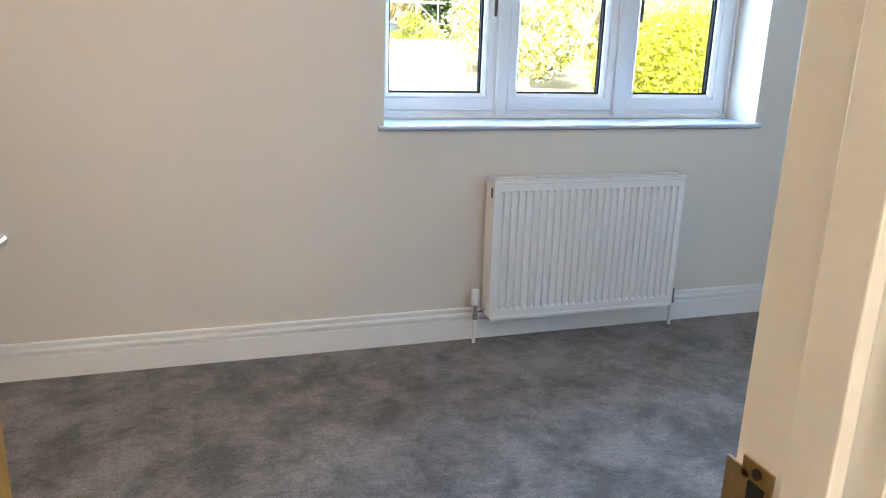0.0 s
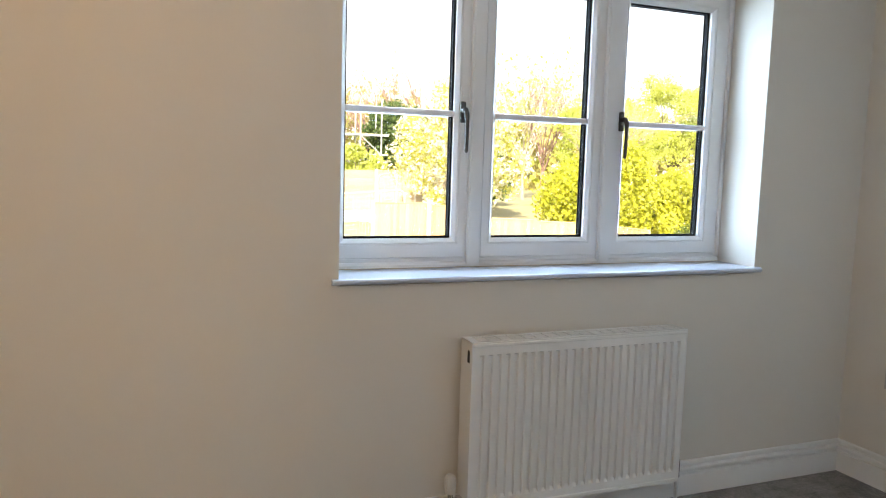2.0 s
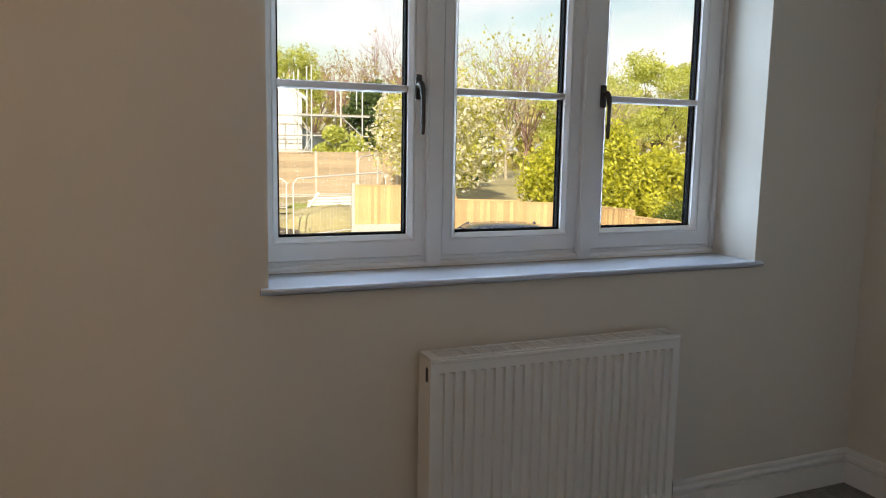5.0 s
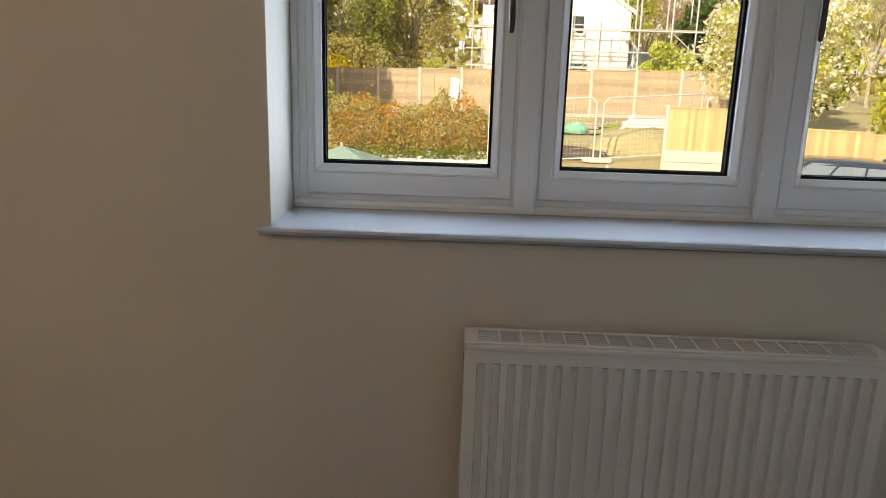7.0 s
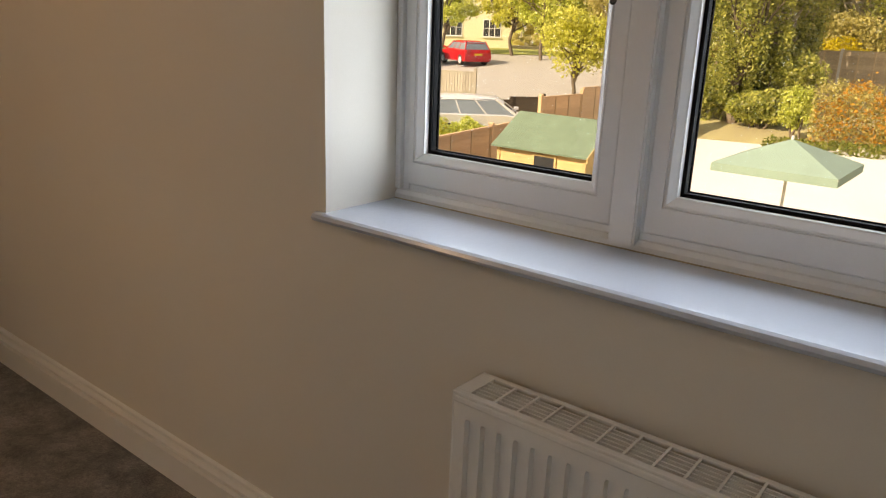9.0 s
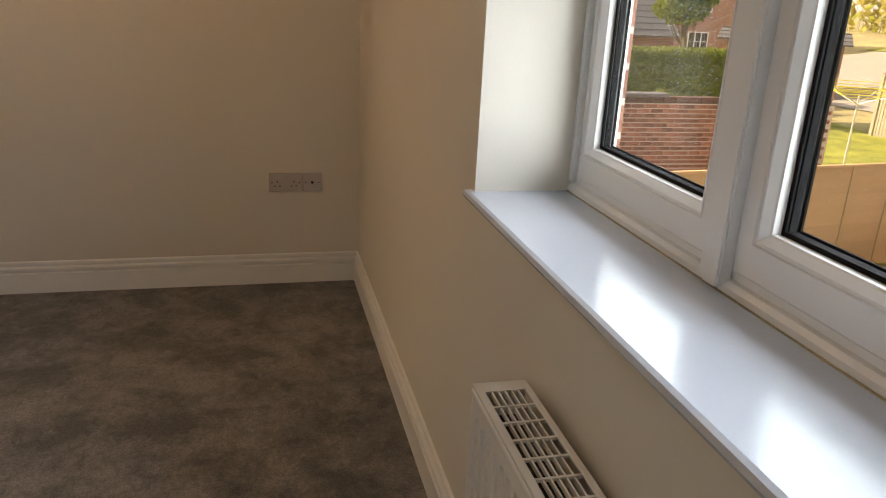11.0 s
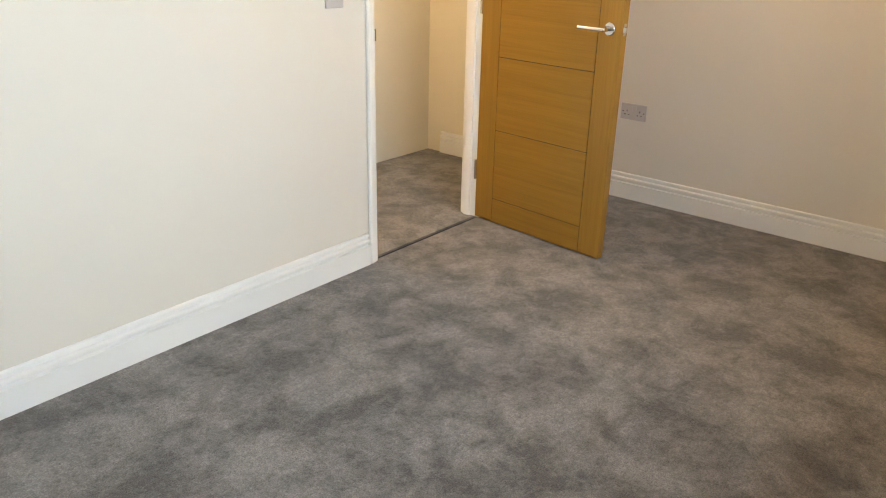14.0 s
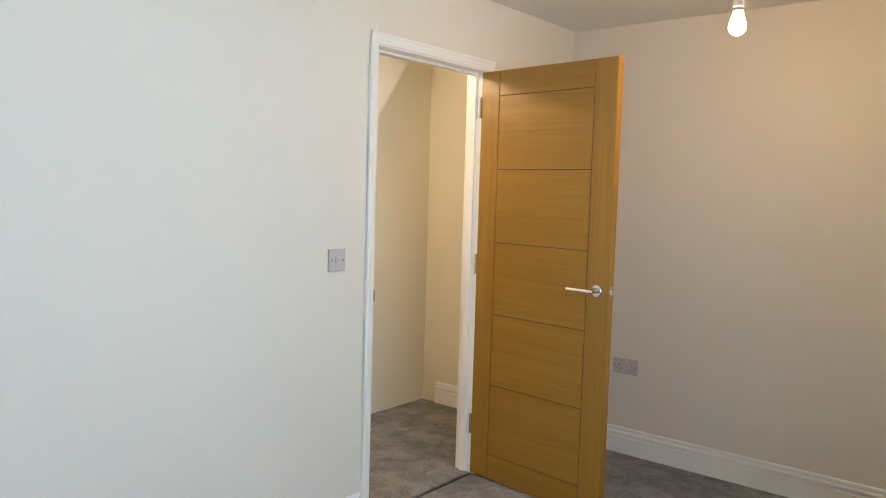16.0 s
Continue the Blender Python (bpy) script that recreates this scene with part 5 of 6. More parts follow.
part("pane", bm, M_DARKGL, sw, "dark window pane")
bm = B()
for x0, x1, z0, z1 in ((-5.26, -5.22, G + 1.02, G + 1.60), (-4.78, -4.74, G + 1.02, G + 1.60), (-5.22, -4.78, G + 1.56, G + 1.60)):
    box(bm, x0, x1, SY0 - 0.04, SY0 + 0.02, z0, z1)
part("frame", bm, M_SHEDW, sw)
bm = B()
box(bm, -5.30, -4.70, SY0 - 0.06, SY0 + 0.02, G + 0.99, G + 1.03)
part("sill", bm, M_SHEDW, sw)
bm = B()
box(bm, SX1, SX1 + 0.035, SY0 + 0.45, SY1 - 0.45, G + 0.06, G + 1.66, 0.004)
part("door", bm, M_SHEDW, shed, "boarded shed door")

play = thing("playhouse", "small orange timber playhouse with a pointed gable", "playhouse", at=(-6.7, 18.9, land(-6.7, 18.9)))
bm = B()
box(bm, -0.55, 0.45, -0.7, 0.7, -0.1, 0.95, 0.01)
prism(bm, [(-0.55, 0.95), (0.45, 0.95), (-0.05, 1.45)], "y", -0.7, 0.7)
part("body", bm, M_SHEDW, play)
for s in (-1, 1):
    bm = B()
    prism(bm, [(-0.05, 1.46), (-0.05, 1.52), (-0.05 + s * 0.66, 0.86), (-0.05 + s * 0.66, 0.80)], "y", -0.82, 0.82)
    part("roof_slope", bm, M_SHEDW, play)

table = thing("covered_table", "garden table under a creased black tarpaulin", "table", at=(-5.55, 11.7, G), turn=-28)
bm = B()
n = 18
gridv = {}
for i in range(n + 1):
    for j in range(n + 1):
        u, v = i / n * 2 - 1, j / n * 2 - 1
        k = max(abs(u), abs(v))
        z = 0.76 + 0.025 * noise.noise((u * 2.1, v * 2.4, 0.3)) + 0.05 * abs(v) + 0.02 * noise.noise((u * 5, v * 6, 4.3))
        if k > 0.86:
            z -= (k - 0.86) * 0.9 * (1 + 0.3 * noise.noise((u * 4, v * 4, 9)))
        gridv[i, j] = bm.verts.new((u * math.sqrt(1 - v * v * 0.42) * 1.0, v * math.sqrt(1 - u * u * 0.42) * 0.74, z + 0.03 * noise.noise((u * 3.1, v * 3.7, 7.1))))
for i in range(n):
    for j in range(n):
        bm.faces.new((gridv[i, j], gridv[i + 1, j], gridv[i + 1, j + 1], gridv[i, j + 1]))
bmesh.ops.solidify(bm, geom=bm.faces[:], thickness=0.006)
part("cover", bm, M_TARP, table, "creased shiny black cover", smooth=True)
bm = B()
box(bm, -0.70, 0.70, -0.52, 0.52, 0.68, 0.72)
part("tabletop", bm, M_OLDWOOD, table)
for x in (-0.62, 0.62):
    for y in (-0.44, 0.44):
        bm = B()
        box(bm, x - 0.04, x + 0.04, y - 0.04, y + 0.04, 0, 0.68)
        part("leg", bm, M_OLDWOOD, table)


def canopy(x, y, apex, half, label):
    """A square parasol: pyramid canopy with a short valance, ribs, pole and base."""
    z0 = land(x, y)
    t = thing("garden_parasol", label, "parasol", group="green parasols below the window", at=(x, y, z0))
    h = apex - z0
    bm = B()
    tip = bm.verts.new((0, 0, h))
    c = [bm.verts.new((sx * half, sy * half, h - half * 0.42)) for sx, sy in ((-1, -1), (1, -1), (1, 1), (-1, 1))]
    v = [bm.verts.new((p.co.x, p.co.y, p.co.z - 0.12)) for p in c]
    for i in range(4):
        bm.faces.new((tip, c[i], c[(i + 1) % 4]))
        bm.faces.new((c[i], v[i], v[(i + 1) % 4], c[(i + 1) % 4]))
    bmesh.ops.subdivide_edges(bm, edges=bm.edges[:], cuts=2, use_grid_fill=True)
    bmesh.ops.solidify(bm, geom=bm.faces[:], thickness=0.008)
    part("canopy", bm, M_TEAL, t, "teal canvas canopy")
    bm = B()
    rod(bm, (0, 0, 0.05), (0, 0, h + 0.05), 0.022, seg=12)
    part("pole", bm, M_STEEL, t)
    bm = B()
    rod(bm, (0, 0, 0), (0, 0, 0.07), 0.26, 0.23, seg=24)
    part("base", bm, M_CONC, t)
    for sx, sy in ((-1, -1), (1, -1), (1, 1), (-1, 1)):
        bm = B()
        rod(bm, (0, 0, h - 0.02), (sx * half, sy * half, h - half * 0.42 - 0.02), 0.01, seg=6)
        part("rib", bm, M_STEEL, t)


canopy(-0.6, 13.2, -0.13, 0.85, "teal square parasol standing open in the garden")
canopy(3.78, 13.2, -0.36, 0.85, "teal square parasol standing open by the drive")

# rotary clothes line
line = thing("rotary_clothes_line", "rotary clothes line with yellow cords on a pole", "clothes line", at=(-13.6, 16.9, G))
bm = B()
rod(bm, (0, 0, 0), (0, 0, 2.0), 0.025, seg=10)
part("pole", bm, M_STEEL, line)
ends = []
for k in range(4):
    a = radians(20 + 90 * k)
    e = (1.35 * math.cos(a), 1.35 * math.sin(a), 2.25)
    ends.append(Vector(e))
    bm = B()
    rod(bm, (0, 0, 1.75), e, 0.014, seg=8)
    part("arm", bm, M_STEEL, line)
for f in (0.4, 0.55, 0.7, 0.85, 1.0):
    bm = B()
    q = [Vector((0, 0, 1.75)).lerp(e, f) for e in ends]
    for a, b in zip(q, q[1:] + q[:1]):
        rod(bm, a, b, 0.009, seg=4)
    part("cord", bm, M_YELLOW, line, "yellow cord")


# ---- outdoors: houses ----
def opening(parent, x0, x1, z0, z1, y, cols=2, rows=1, frame=None, out=-1):
    """A glazed window on a wall that faces local -y."""
    w = new("window")
    w.parent = parent
    bm = B()
    box(bm, x0, x1, y - 0.01, y + 0.05, z0, z1)
    part("pane", bm, M_DARKGL, w, "dark glass")
    bm = B()
    t = 0.06
    for a, b, c, d in ((x0 - t, x0, z0 - t, z1 + t), (x1, x1 + t, z0 - t, z1 + t), (x0, x1, z0 - t, z0), (x0, x1, z1, z1 + t)):
        box(bm, a, b, y - 0.04, y + 0.04, c, d)
    for k in range(1, cols):
        x = x0 + (x1 - x0) * k / cols
        box(bm, x - 0.03, x + 0.03, y - 0.03, y + 0.02, z0, z1)
    for k in range(1, rows):
        z = z0 + (z1 - z0) * k / rows
        box(bm, x0, x1, y - 0.025, y + 0.02, z - 0.02, z + 0.02)
    part("frame", bm, frame or M_WHITEPL, w)
    bm = B()
    box(bm, x0 - 0.1, x1 + 0.1, y - 0.10, y + 0.02, z0 - 0.12, z0 - 0.062)
    part("sill", bm, M_CONC, w)


def tiled_slope(parent, x0, x1, ya, za, yb, zb, mat, rows, name="roof"):
    """A roof slope laid in courses, each lapping the one below; a is the eaves."""
    for k in range(rows):
        f0, f1 = k / rows, (k + 1.15) / rows
        bm = B()
        y0, z0, y1, z1 = ya + (yb - ya) * f0, za + (zb - za) * f0, ya + (yb - ya) * min(1, f1), za + (zb - za) * min(1, f1)
        prism(bm, [(y0, z0 + 0.02), (y1, z1), (y1, z1 + 0.05), (y0, z0 + 0.09)], "x", x0, x1)
        part("tile_course", bm, mat, parent)


def house(label, x, y, w, d, h, rise, turn, wall, roof, windows, base=None, rows=9, chimney=None):
    t = thing("house", label, "house", at=(x, y, land(x, y) if base is None else base), turn=turn)
    bm = B()
    box(bm, -w / 2, w / 2, 0, d, -0.5, h)
    prism(bm, [(0, h), (d, h), (d / 2, h + rise)], "x", -w / 2, w / 2)
    part("wall", bm, wall, t)
    roofp = new("roof")
    roofp.parent = t
    o = 0.3
    tiled_slope(roofp, -w / 2 - o, w / 2 + o, -o, h - o * rise / (d / 2), d / 2, h + rise, roof, rows)
    bm = B()
    prism(bm, [(d / 2, h + rise + 0.02), (d + o, h - 0.1), (d + o, h + 0.0), (d / 2, h + rise + 0.12)], "x", -w / 2 - o, w / 2 + o)
    part("back_slope", bm, roof, roofp)
    for u in windows:
        opening(t, *u)
    if chimney is not None:
        bm = B()
        box(bm, chimney - 0.35, chimney + 0.35, d / 2 - 0.3, d / 2 + 0.3, h + rise - 0.6, h + rise + 1.1)
        box(bm, chimney - 0.4, chimney + 0.4, d / 2 - 0.35, d / 2 + 0.35, h + rise + 1.1, h + rise + 1.2)
        part("chimney", bm, M_BRICKI, t)
    return t


# the white house behind scaffolding
wh = thing("white_house", "white rendered house with a gable, under repair behind scaffolding", "house")
HB = -1.2
bm = B()
prism(bm, [(1.45, HB), (8.35, HB), (8.35, 3.75), (5.0, 5.75), (1.45, 3.7)], "y", 42.0, 47.0)
part("wall", bm, M_RENDER, wh)
for s, xe in ((-1, 1.2), (1, 8.6)):
    bm = B()
    prism(bm, [(5.0, 5.80), (5.0, 5.92), (xe, 3.62), (xe, 3.50)], "y", 42.06, 47.0)
    part("gable_roof", bm, M_TILE, wh, "brown tiled gable roof")
    bm = B()
    prism(bm, [(5.0, 5.70), (5.0, 5.90), (xe, 3.60), (xe, 3.40)], "y", 41.85, 42.05)
    part("barge_board", bm, M_RENDER, wh, "white painted barge board")
mr = new("main_roof")
mr.parent = wh
tiled_slope(mr, 0.4, 6.9, 44.0, 3.9, 48.0, 6.75, M_TILE, 14)
bm = B()
prism(bm, [(48.0, 6.75), (48.0, 6.85), (52, 3.9), (52, 3.8)], "x", 0.4, 6.9)
part("back_slope", bm, M_TILE, mr)
bm = B()
prism(bm, [(44.0, -0.6), (52.0, -0.6), (52.0, 3.8), (48.0, 6.7), (44.0, 3.8)], "x", 0.7, 6.6)
part("main_wall", bm, M_RENDER, wh)
bm = B()
box(bm, 3.05, 3.75, 46.2, 46.8, 5.0, 6.95)
box(bm, 2.98, 3.82, 46.1, 46.9, 6.95, 7.05)
part("chimney", bm, M_BRICKI, wh, "orange brick chimney")
bm = B()
for k in (3.25, 3.55):
    rod(bm, (k, 46.5, 7.05), (k, 46.5, 7.4), 0.11, 0.09, seg=12)
part("chimney_pot", bm, M_BRICKI, wh)
opening(wh, 4.42, 5.92, 2.42, 3.28, 42.0, 3, 2)
opening(wh, 4.1, 6.2, -0.15, 0.85, 42.0, 3, 1, M_GREENPL)
ext = new("extension")
ext.parent = wh
bm = B()
prism(bm, [(8.36, HB), (9.9, HB), (9.9, 1.15), (8.36, 2.05)], "y", 42.6, 46.5)
part("blue_wall", bm, M_BLUEW, ext, "blue-grey gable wall in shade")
bm = B()
box(bm, 9.9, 11.3, 42.9, 46.5, HB, 1.35)
part("white_wall", bm, M_RENDER, ext)
bm = B()
prism(bm, [(8.3, 2.08), (8.3, 2.16), (10.0, 1.20), (10.0, 1.10)], "y", 42.4, 46.6)
box(bm, 9.8, 11.5, 42.7, 46.7, 1.36, 1.44)
part("roof", bm, M_CONC, ext)
bm = B()
box(bm, 8.55, 8.95, 42.57, 42.62, HB, 0.75)
part("door", bm, M_DARKGL, ext, "dark doorway")

scaf = thing("scaffolding", "galvanised tube scaffolding round the white house", "scaffolding")


def tube(a, b, r=0.036):
    bm = B()
    rod(bm, a, b, r, seg=6)
    part("tube", bm, M_STEEL, scaf)


ups = (0.2, 1.0, 2.6, 3.9, 5.2, 6.6, 7.9, 8.6, 10.2, 11.4)
for k, x in enumerate(ups):
    for y in (40.3, 41.4):
        tube((x, y, land(x, y) - 0.1), (x, y, (5.0, 5.3, 4.4, 4.2, 4.3, 3.9, 5.3, 5.6, 4.6, 4.9)[k]))
for z in (0.55, 1.05, 1.9, 2.95):
    for y in (40.3, 41.4):
        tube((-0.1, y, z), (11.8, y, z))
for k, (a, b) in enumerate(zip(ups, ups[1:])):
    if k % 2 == 0:
        tube((a, 40.3, 0.55), (b, 40.3, 1.9), 0.024)
        tube((b, 40.3, 1.9), (a, 40.3, 2.95), 0.024)
for x in ups:
    for z in (1.05, 2.95):
        tube((x, 40.1, z), (x, 41.8, z), 0.024)
for j in range(3):
    for z in (1.1, 3.0):
        if z > 2 and j == 1:
            continue
        bm = B()
        box(bm, -0.1 + j * 4, 3.9 + j * 4, 40.4, 41.3, z, z + 0.05)
        part("deck_board", bm, M_OLDWOOD, scaf)

wh.location = (1.4, 0, 0.4)
scaf.location = (1.3, 0, 0)


def facing(x, y, extra=0.0):
    return math.degrees(math.atan2(2.0 - y, 2.5 - x)) + 90 + extra


def grid_windows(w, zs, n, ww=1.1, wh_=1.15, cols=2, rows=2):
    out = []
    for z in zs:
        for k in range(n):
            u = -w / 2 + w * (k + 0.5) / n
            out.append((u - ww / 2, u + ww / 2, z, z + wh_, 0.0, cols, rows))
    return out


house("cream rendered house with white windows by the car park", -36.2, 48.3, 12, 7, 5.0, 2.6, facing(-36.2, 48.3, -6), M_CREAM, M_TILE, grid_windows(12, (0.9, 3.3), 4, 1.3, 1.2, 3, 2))
house("white rendered house with a brown roof behind the trees", -24.0, 54.0, 8, 7, 5.2, 2.6, facing(-24, 54, 8), M_RENDER, M_TILE, grid_windows(8, (0.9, 3.3), 3))
house("red brick house beyond the car park", -15.0, 58.0, 8, 7, 5.0, 2.4, facing(-15, 58), M_BRICKI, M_TILE, grid_windows(8, (0.9, 3.3), 3))
house("red brick house with white windows beyond the gardens", -48.0, 30.0, 15, 7, 5.6, 2.6, facing(-48, 30, 10), M_BRICKI, M_SLATE, grid_windows(15, (0.9, 3.6), 5, 1.3, 1.2, 3, 2), chimney=-3)
house("low red brick garage with a grey slate roof", -31.2, 19.6, 5, 5.0, 2.6, 1.7, facing(-31.2, 19.6, 40), M_BRICKI, M_SLATE, [(-0.5, 0.5, 0.9, 1.9, 0.0, 2, 2)], rows=7)
house("low red brick outbuilding behind the garden", -27.5, 25.0, 5, 3.5, 2.6, 0.35, facing(-27.5, 25.0), M_BRICKI, M_SLATE, [], rows=3)


# ---- outdoors: cars ----
def car(label, x, y, heading, paint, length=4.2, width=1.74, height=1.45, estate=0.0):
    """A parked car; local +x is its front."""
    t = thing("car", label, "car", at=(x, y, land(x, y) + 0.03), turn=heading)
    L, W = length / 2, width / 2
    side = [(-L, 0.42), (-L + 0.02, 0.72), (-L + 0.12, 0.93), (0.25 * L, 0.95), (0.50 * L, 0.90), (L - 0.22, 0.74), (L - 0.03, 0.60), (L, 0.40), (L - 0.08, 0.24), (-L + 0.10, 0.24)]
    bm = B()
    rings = []
    for yy, k in ((-W, 0.90), (-W * 0.97, 0.985), (-W * 0.8, 1.0), (W * 0.8, 1.0), (W * 0.97, 0.985), (W, 0.90)):
        rings.append([bm.verts.new((px * (0.985 if abs(yy) > W * 0.9 else 1.0), yy, 0.55 + (pz - 0.55) * k)) for px, pz in side])
    for r0, r1 in zip(rings, rings[1:]):
        for i in range(len(side)):
            j = (i + 1) % len(side)
            bm.faces.new((r0[i], r0[j], r1[j], r1[i]))
    bm.faces.new(rings[0][::-1])
    bm.faces.new(rings[-1])
    bmesh.ops.recalc_face_normals(bm, faces=bm.faces)
    part("body", bm, paint, t, smooth=True)
    # glasshouse with roof and pillars
    zb, zt = 0.92, height
    back, front = (-L + 0.14, 0.44 * L)
    tb, tf = (-L + 0.42 - estate, 0.08 * L)
    wb, wt = W * 0.93, W * 0.72

    def ring(f):
        return [(back + (tb - back) * f, -(wb + (wt - wb) * f)), (front + (tf - front) * f, -(wb + (wt - wb) * f)), (front + (tf - front) * f, wb + (wt - wb) * f), (back + (tb - back) * f, wb + (wt - wb) * f)]
    bm = B()
    lo = [bm.verts.new((a, b, zb)) for a, b in ring(0)]
    hi = [bm.verts.new((a, b, zt - 0.06)) for a, b in ring(0.88)]
    for i in range(4):
        bm.faces.new((lo[i], lo[(i + 1) % 4], hi[(i + 1) % 4], hi[i]))
    bm.faces.new(hi)
    bmesh.ops.recalc_face_normals(bm, faces=bm.faces)
    part("window_glass", bm, M_CARGLASS, t, "car glass with sky reflection in its blue-grey colour")
    bm = B()
    rows = []
    for rx, rz in ((tf + 0.30, zt - 0.14), (tf + 0.12, zt - 0.05), (tf - 0.15, zt - 0.005), ((tf + tb) / 2, zt + 0.012), (tb + 0.35, zt - 0.01), (tb + 0.06, zt - 0.06), (tb - 0.10, zt - 0.13)):
        w2 = wt * (1.04 if abs(rx - (tf + tb) / 2) < 0.8 else 1.0)
        rows.append([bm.verts.new((rx, w2 * u, rz - dz)) for u, dz in ((-1.06, 0.10), (-0.97, 0.035), (-0.75, 0.0), (0, -0.012), (0.75, 0.0), (0.97, 0.035), (1.06, 0.10))])
    for r0, r1 in zip(rows, rows[1:]):
        for q in range(6):
            bm.faces.new((r0[q], r0[q + 1], r1[q + 1], r1[q]))
    bmesh.ops.recalc_face_normals(bm, faces=bm.faces)
    bmesh.ops.solidify(bm, geom=bm.faces[:], thickness=0.02)
    part("car_roof", bm, paint, t, smooth=True)
    for sgn in (-1, 1):
        for f in (0.0, 0.36, 0.66, 1.0):
            bm = B()
            a = (back + (front - back) * f, sgn * (wb + 0.008), zb - 0.02)
            c = (tb + (tf - tb) * f, sgn * (wt + 0.012), zt - 0.04)
            rod(bm, a, c, 0.045 if f in (0.0, 1.0) else 0.028, seg=6)
            part("pillar", bm, paint, t)
        bm = B()
        box(bm, front - 0.05, front + 0.12, sgn * (W + 0.06) - 0.08, sgn * (W + 0.06) + 0.08, 0.93, 1.05, 0.03)
        part("wing_mirror", bm, paint, t)
        bm = B()
        box(bm, -L + 0.0, -L + 0.10, sgn * W * 0.80 - 0.12, sgn * W * 0.80 + 0.10, 0.70, 0.92, 0.02)
        part("tail_light", bm, M_TAIL, t, "red tail light")
        bm = B()
        box(bm, L - 0.20, L - 0.04, sgn * W * 0.74 - 0.18, sgn * W * 0.74 + 0.14, 0.58, 0.72, 0.03)
        part("headlight", bm, M_CHROME, t, "clear headlight")
        for wx in (-L * 0.62, L * 0.64):
            wheel = new("wheel")
            wheel.parent = t
            bm = B()
            rod(bm, (wx, sgn * (W - 0.19), 0.31), (wx, sgn * (W + 0.005), 0.31), 0.31, seg=24)
            part("tyre", bm, M_TYRE, wheel)
            bm = B()
            rod(bm, (wx, sgn * (W - 0.10), 0.31), (wx, sgn * (W + 0.012), 0.31), 0.20, 0.19, seg=20)
            part("rim", bm, M_STEEL, wheel)
    bm = B()
    box(bm, -L - 0.012, -L + 0.02, -0.26, 0.26, 0.60, 0.71)
    part("number_plate", bm, M_PLATE, t, "yellow number plate")
    return t


car("silver hatchback parked behind the garden fence", -12.4, 22.3, 36, M_CARSILVER, 4.2, 1.74, 1.47, estate=0.2)
car("bright red hatchback parked in the car park", -26.3, 39.2, 152, M_CARRED, 4.0, 1.7, 1.42)
car("dark grey hatchback parked beside the red car", -29.2, 38.2, 142, M_CARDARK, 4.0, 1.72, 1.5)
car("pale grey car parked behind the silvered fence", -22.8, 30.8, 30, M_CARSILVER, 4.2, 1.74, 1.46)
car("dark blue car parked beside the new fence", 9.6, 18.8, 168, M_CARBLUE, 4.3, 1.76, 1.45)

# ---- outdoors: planting of the neighbouring gardens ----
hedge_block("clipped_hedge", "tall clipped evergreen hedge in the next garden", (-16.6, 7.6), (-14.0, 13.5), 1.3, 2.9, L_HEDGE, 60000, 0.06, 71, uneven=0.008)
shrub("round_bush", "large round green bush in a garden", -21.0, 20.7, (1.6, 1.5, 2.3), L_IVY, 6000, 0.12, 72, count=24, second=(L_YELLOW, 120, 0.08))
shrub("garden_shrub", "light green leafy shrub beside the wall", -12.8, 14.3, (0.75, 0.6, 1.5), L_SPRING, 2200, 0.11, 73)
shrub("flowering_border", "border plants with yellow flowers", -13.7, 20.3, (1.7, 0.8, 0.55), L_SPRING, 4800, 0.075, 74, count=30, spread=0.85, second=(L_YELLOW, 260, 0.08))
shrub("climbing_shrub", "climbing shrub on the silvered fence", -16.3, 22.0, (1.5, 0.5, 1.1), L_MAGN, 4200, 0.075, 75, count=30, spread=0.85, second=(L_RUST, 120, 0.09))
shrub("garden_shrub", "low green shrub near the silver car", -9.6, 20.2, (0.7, 0.6, 0.5), L_SPRING, 1500, 0.10, 76)
shrub("garden_shrub", "dark green leafy shrub in the border", -15.1, 20.9, (0.9, 0.6, 0.8), L_IVY, 2600, 0.075, 92, count=22, spread=0.8)
shrub("garden_shrub", "loose light green shrub beside the silver car", -12.0, 20.6, (0.8, 0.5, 0.6), L_SPRING, 2200, 0.075, 93, count=20, spread=0.85)
shrub("yellow_shrub", "yellow leafed shrub on the lawn", -10.2, 13.4, (0.7, 0.6, 0.5), L_LAUREL, 1400, 0.08, 77)
shrub("sword_plant", "spiky sword-leafed plant before the hedge", -11.6, 10.2, (0.35, 0.35, 1.3), L_GRASS, 260, 0.2, 78, stems=3)
tree("young_tree", "young tree with thin yellow-green leaves by the car park", -12.7, 28.6, 4.6, (2.2, 1.8, 1.6), 2.7, L_MAGN, 3400, 0.12, 81, trunk=0.09, count=20, limbs=18)
tree("garden_tree", "small tree before the brick house", -27.8, 20.2, 4.0, (1.7, 1.7, 1.3), 3.9, L_HEDGE, 3000, 0.16, 82, count=20)
for k, (x, y) in enumerate(((-30.5, 42.5), (-25.6, 43.5), (-22.4, 41.8), (-20.5, 44.5), (-34.5, 40.0))):
    tree("street_tree", "street tree with fresh yellow-green leaves", x, y, 5.5, (2.8, 2.2, 2.1), 3.7, L_MAGN if k % 2 else L_SPRING, 5200, 0.16, 83 + k, trunk=0.12, count=60, limbs=24, airy=True)
hedge_block("garden_hedge", "loose hedge between the far gardens", (-24, 23.0), (-20, 12.0), 1.0, 1.5, L_HEDGE, 4000, 0.14, 90)
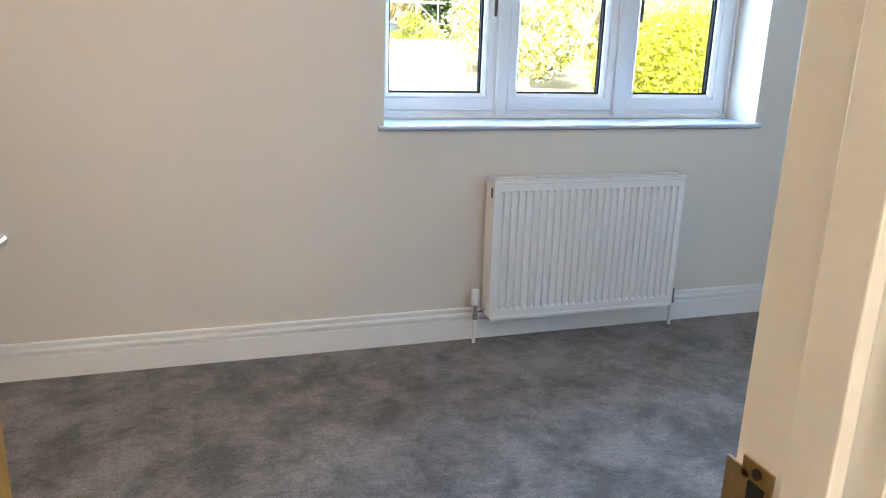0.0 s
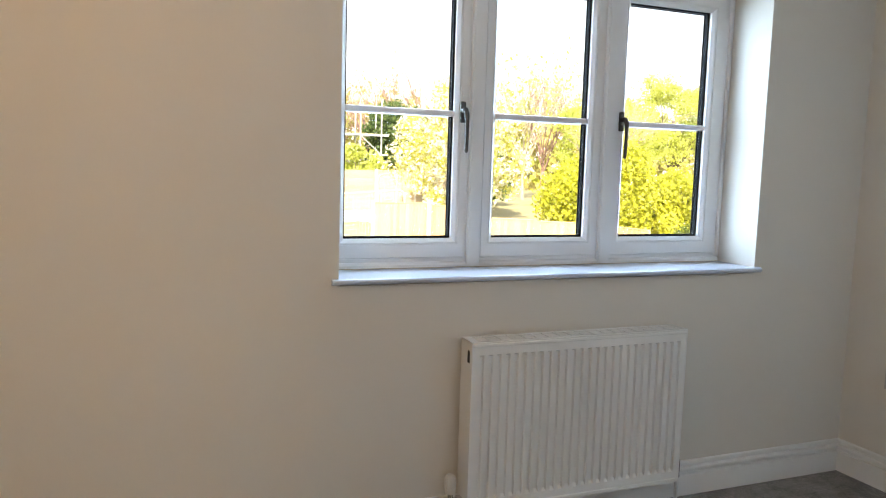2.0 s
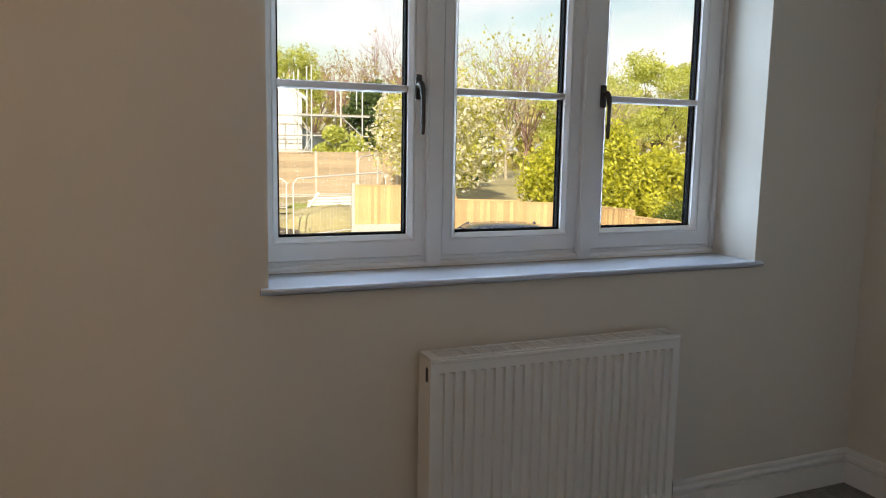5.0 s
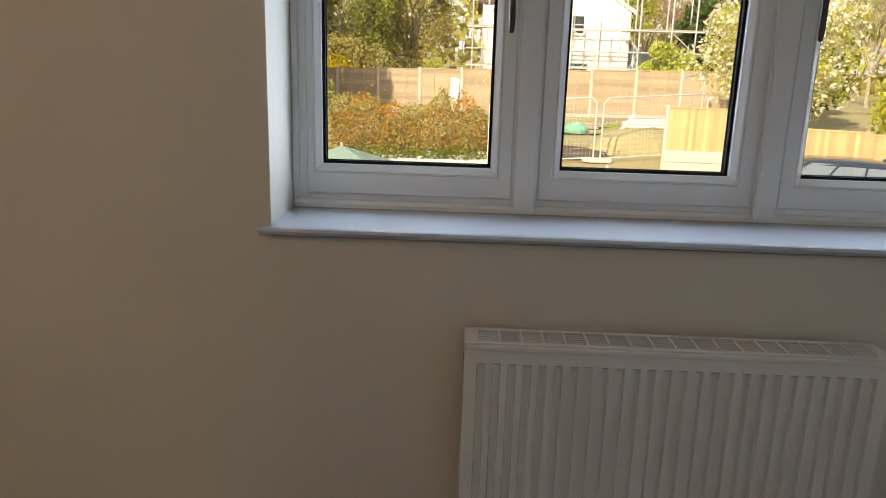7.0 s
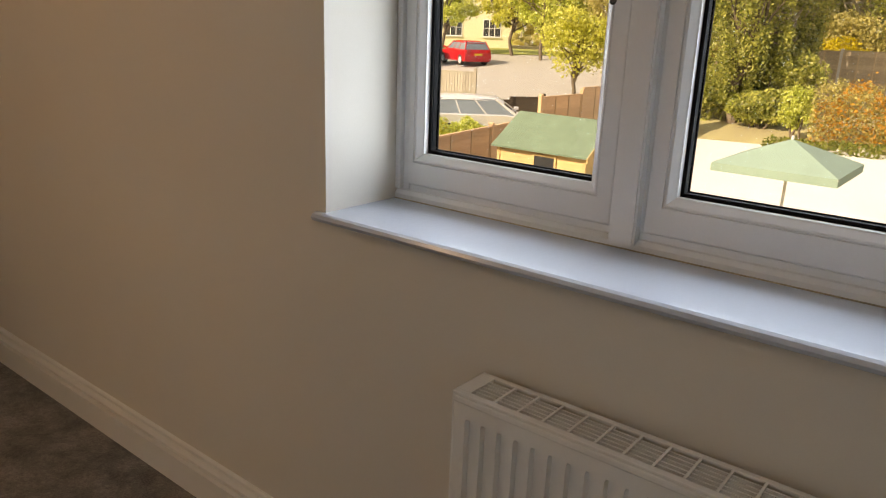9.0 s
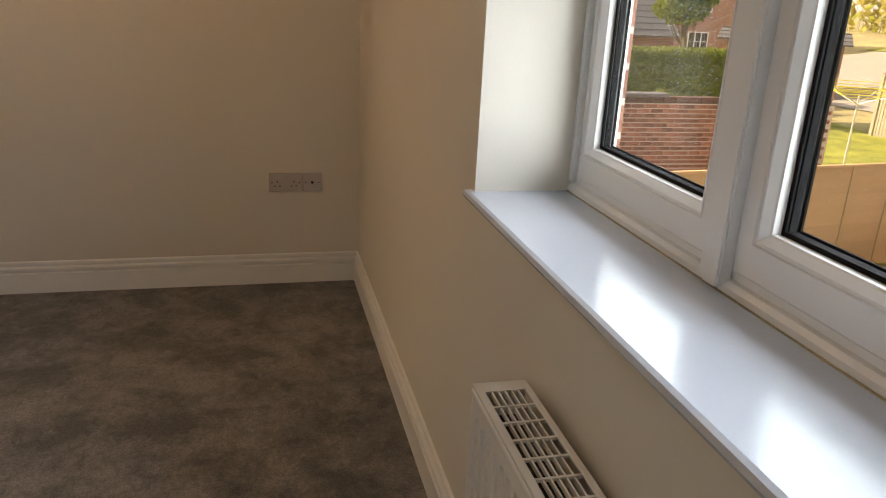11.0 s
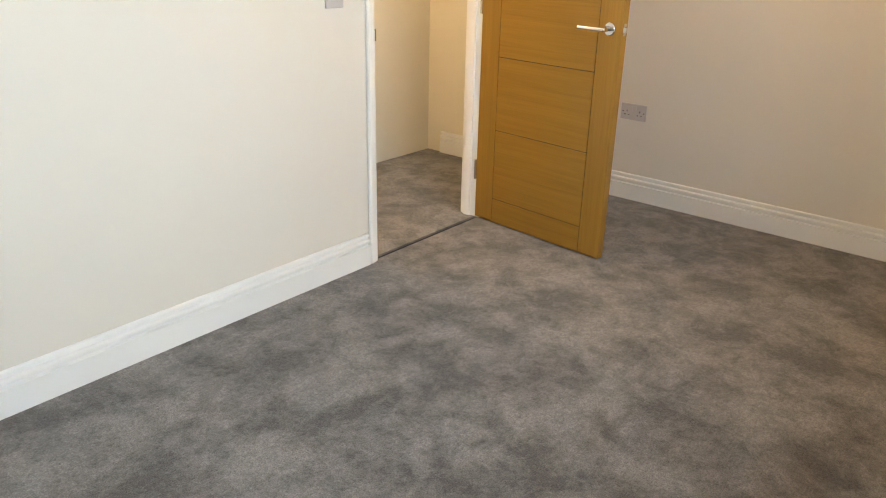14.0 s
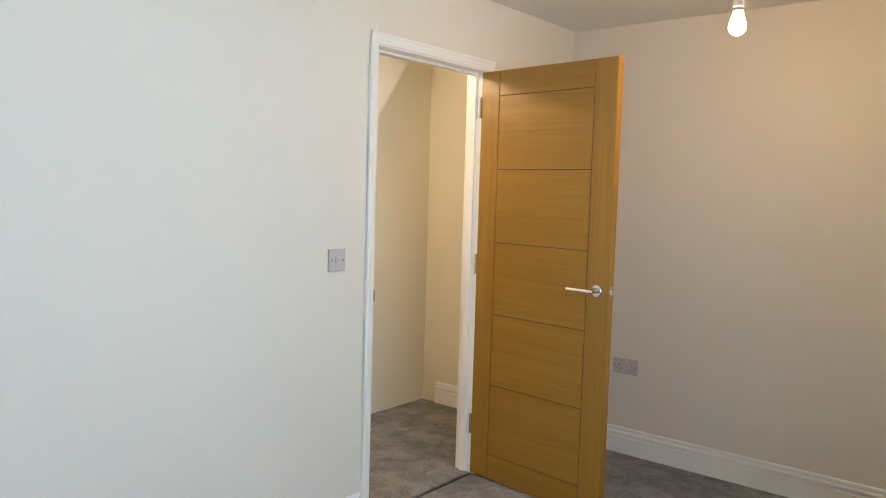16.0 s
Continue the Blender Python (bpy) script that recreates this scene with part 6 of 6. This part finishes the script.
draped("car_park_lawn", M_GRASS, -44, -16, 44.2, 52, 1.5, 0.05, "sunlit grass in front of the houses", "lawn")

# materials lying on the plot
pipes = thing("pipe_stack", "stack of white plastic pipes by the far fence", "pipes")
for k in range(9):
    x0, y0 = 7.3, 29.4 + (k % 4) * 0.13 + (k // 4) * 0.05
    z = land(8, 29.6) + 0.12 + (k // 4) * 0.12
    bm = B()
    rod(bm, (x0 + 0.1 * (k % 3), y0, z), (x0 + 2.4 + 0.15 * (k % 2), y0 + 0.2, z + 0.02), 0.058, seg=10)
    part("pipe", bm, M_WHITEPL, pipes)
bm = B()
rod(bm, (7.1, 29.2, land(7, 29.2)), (7.7, 29.6, land(7, 29.2) + 0.65), 0.06, seg=10)
part("pipe", bm, M_WHITEPL, pipes, "leaning white pipe")
sheet = thing("green_sheet", "crumpled green plastic sheet on the plot", "sheet")
bm = B()
bmesh.ops.create_icosphere(bm, subdivisions=3, radius=0.5, matrix=Matrix.Translation((5.4, 29.0, land(5.4, 29.0) + 0.12)) @ Matrix.Diagonal((1.0, 0.6, 0.5, 1)))
for v in bm.verts:
    v.co += Vector((0.14, 0.1, 0.14)) * noise.noise(v.co * 3.1)
part("cover", bm, M_GREENPL, sheet)
planks = thing("plank_stack", "stack of old planks on the plot", "planks")
for k in range(7):
    bm = B()
    z = land(5.2, 29.8) + 0.06 + (k // 3) * 0.07
    box(bm, 4.7 + 0.05 * k, 6.4 + 0.04 * k, 29.6 + (k % 3) * 0.22, 29.78 + (k % 3) * 0.22, z, z + 0.045)
    part("plank", bm, M_OLDWOOD, planks)
board = thing("white_board", "white board leaning on the far fence", "board")
bm = B()
box(bm, -0.18, 0.18, -0.02, 0.02, 0, 1.55, 0.005)
o = part("sheet", bm, M_WHITEPL, board)
board.matrix_basis = pose(0.75, 32.55, land(0.75, 32.55) + 0.05, -14, 4, 0)
rub = random.Random(5)
bm = B()
for k in range(12):
    x, y = rub.uniform(-3, 2.2), rub.uniform(24.7, 25.3)
    bmesh.ops.create_icosphere(bm, subdivisions=2, radius=rub.uniform(0.06, 0.16), matrix=Matrix.Translation((x, y, land(x, y) + 0.08)) @ Matrix.Diagonal((1.3, 1, 0.7, 1)))
for v in bm.verts:
    v.co += v.normal * 0.04 * noise.noise(v.co * 9)
tagged(part("rubble", bm, M_CONC), "pale stones lying along the hedge", "rubble", kind="stuff")

# ---- the garden wall of brick ----
WXB, WYA, WYB, WTOP = -8.2, 4.6, 11.5, -0.16
wallb = thing("brick_garden_wall", "weathered red brick wall with pale mortar and a darker coping", "wall")
bm = B()
box(bm, WXB - 0.21, WXB - 0.008, -6.0, WYB, G - 0.2, WTOP)
part("mortar", bm, M_MORTAR, wallb, "pale mortar joints")
bm = B()
box(bm, -0.10, 0.0, -0.106, 0.106, -0.031, 0.031, 0.004)
brick_me = mesh_of(bm, "brick", M_BRICK)
bm = B()
box(bm, -0.13, 0.016, -0.1075, 0.1075, -0.052, 0.052, 0.006)
coping_me = mesh_of(bm, "coping_brick", M_DARKWOOD)
M_COPE = material("dark_brick", (0.13, 0.075, 0.06, 1), 0.9, tone=0.2, scale=6, fine=60, bump=0.5, obj=0.25)
coping_me.materials[0] = M_COPE
rest = []
count = 0
for c in range(30):
    z = WTOP - 0.0425 - c * 0.075
    off = 0.0 if c % 2 else 0.1125
    yk = WYA + off
    while yk < WYB - 0.1:
        if yk > 6.2 and c < 12 and count < 300:
            o = new("brick", brick_me)
            o.parent, o.location = wallb, (WXB + rub.uniform(-0.003, 0.004), yk, z)
            count += 1
        else:
            rest.append((yk, z))
        yk += 0.225
bm = B()
for yk, z in rest:
    box(bm, WXB - 0.10, WXB + rub.uniform(-0.003, 0.003), yk - 0.1075, yk + 0.1075, z - 0.0325, z + 0.0325)
tagged(part("lower_bricks", bm, M_BRICKI, wallb), "lower courses of the brick wall", kind="stuff")
yk = WYA
while yk < WYB - 0.1:
    o = new("coping_brick", coping_me)
    o.parent, o.location = wallb, (WXB - 0.06, yk, WTOP + 0.05)
    yk += 0.225
bm = B()
box(bm, WXB - 0.2, WXB + 0.06, 7.1, 8.35, WTOP + 0.103, WTOP + 0.16, 0.008)
part("coping_slab", bm, M_SLATE, wallb, "grey slate slab on the coping")
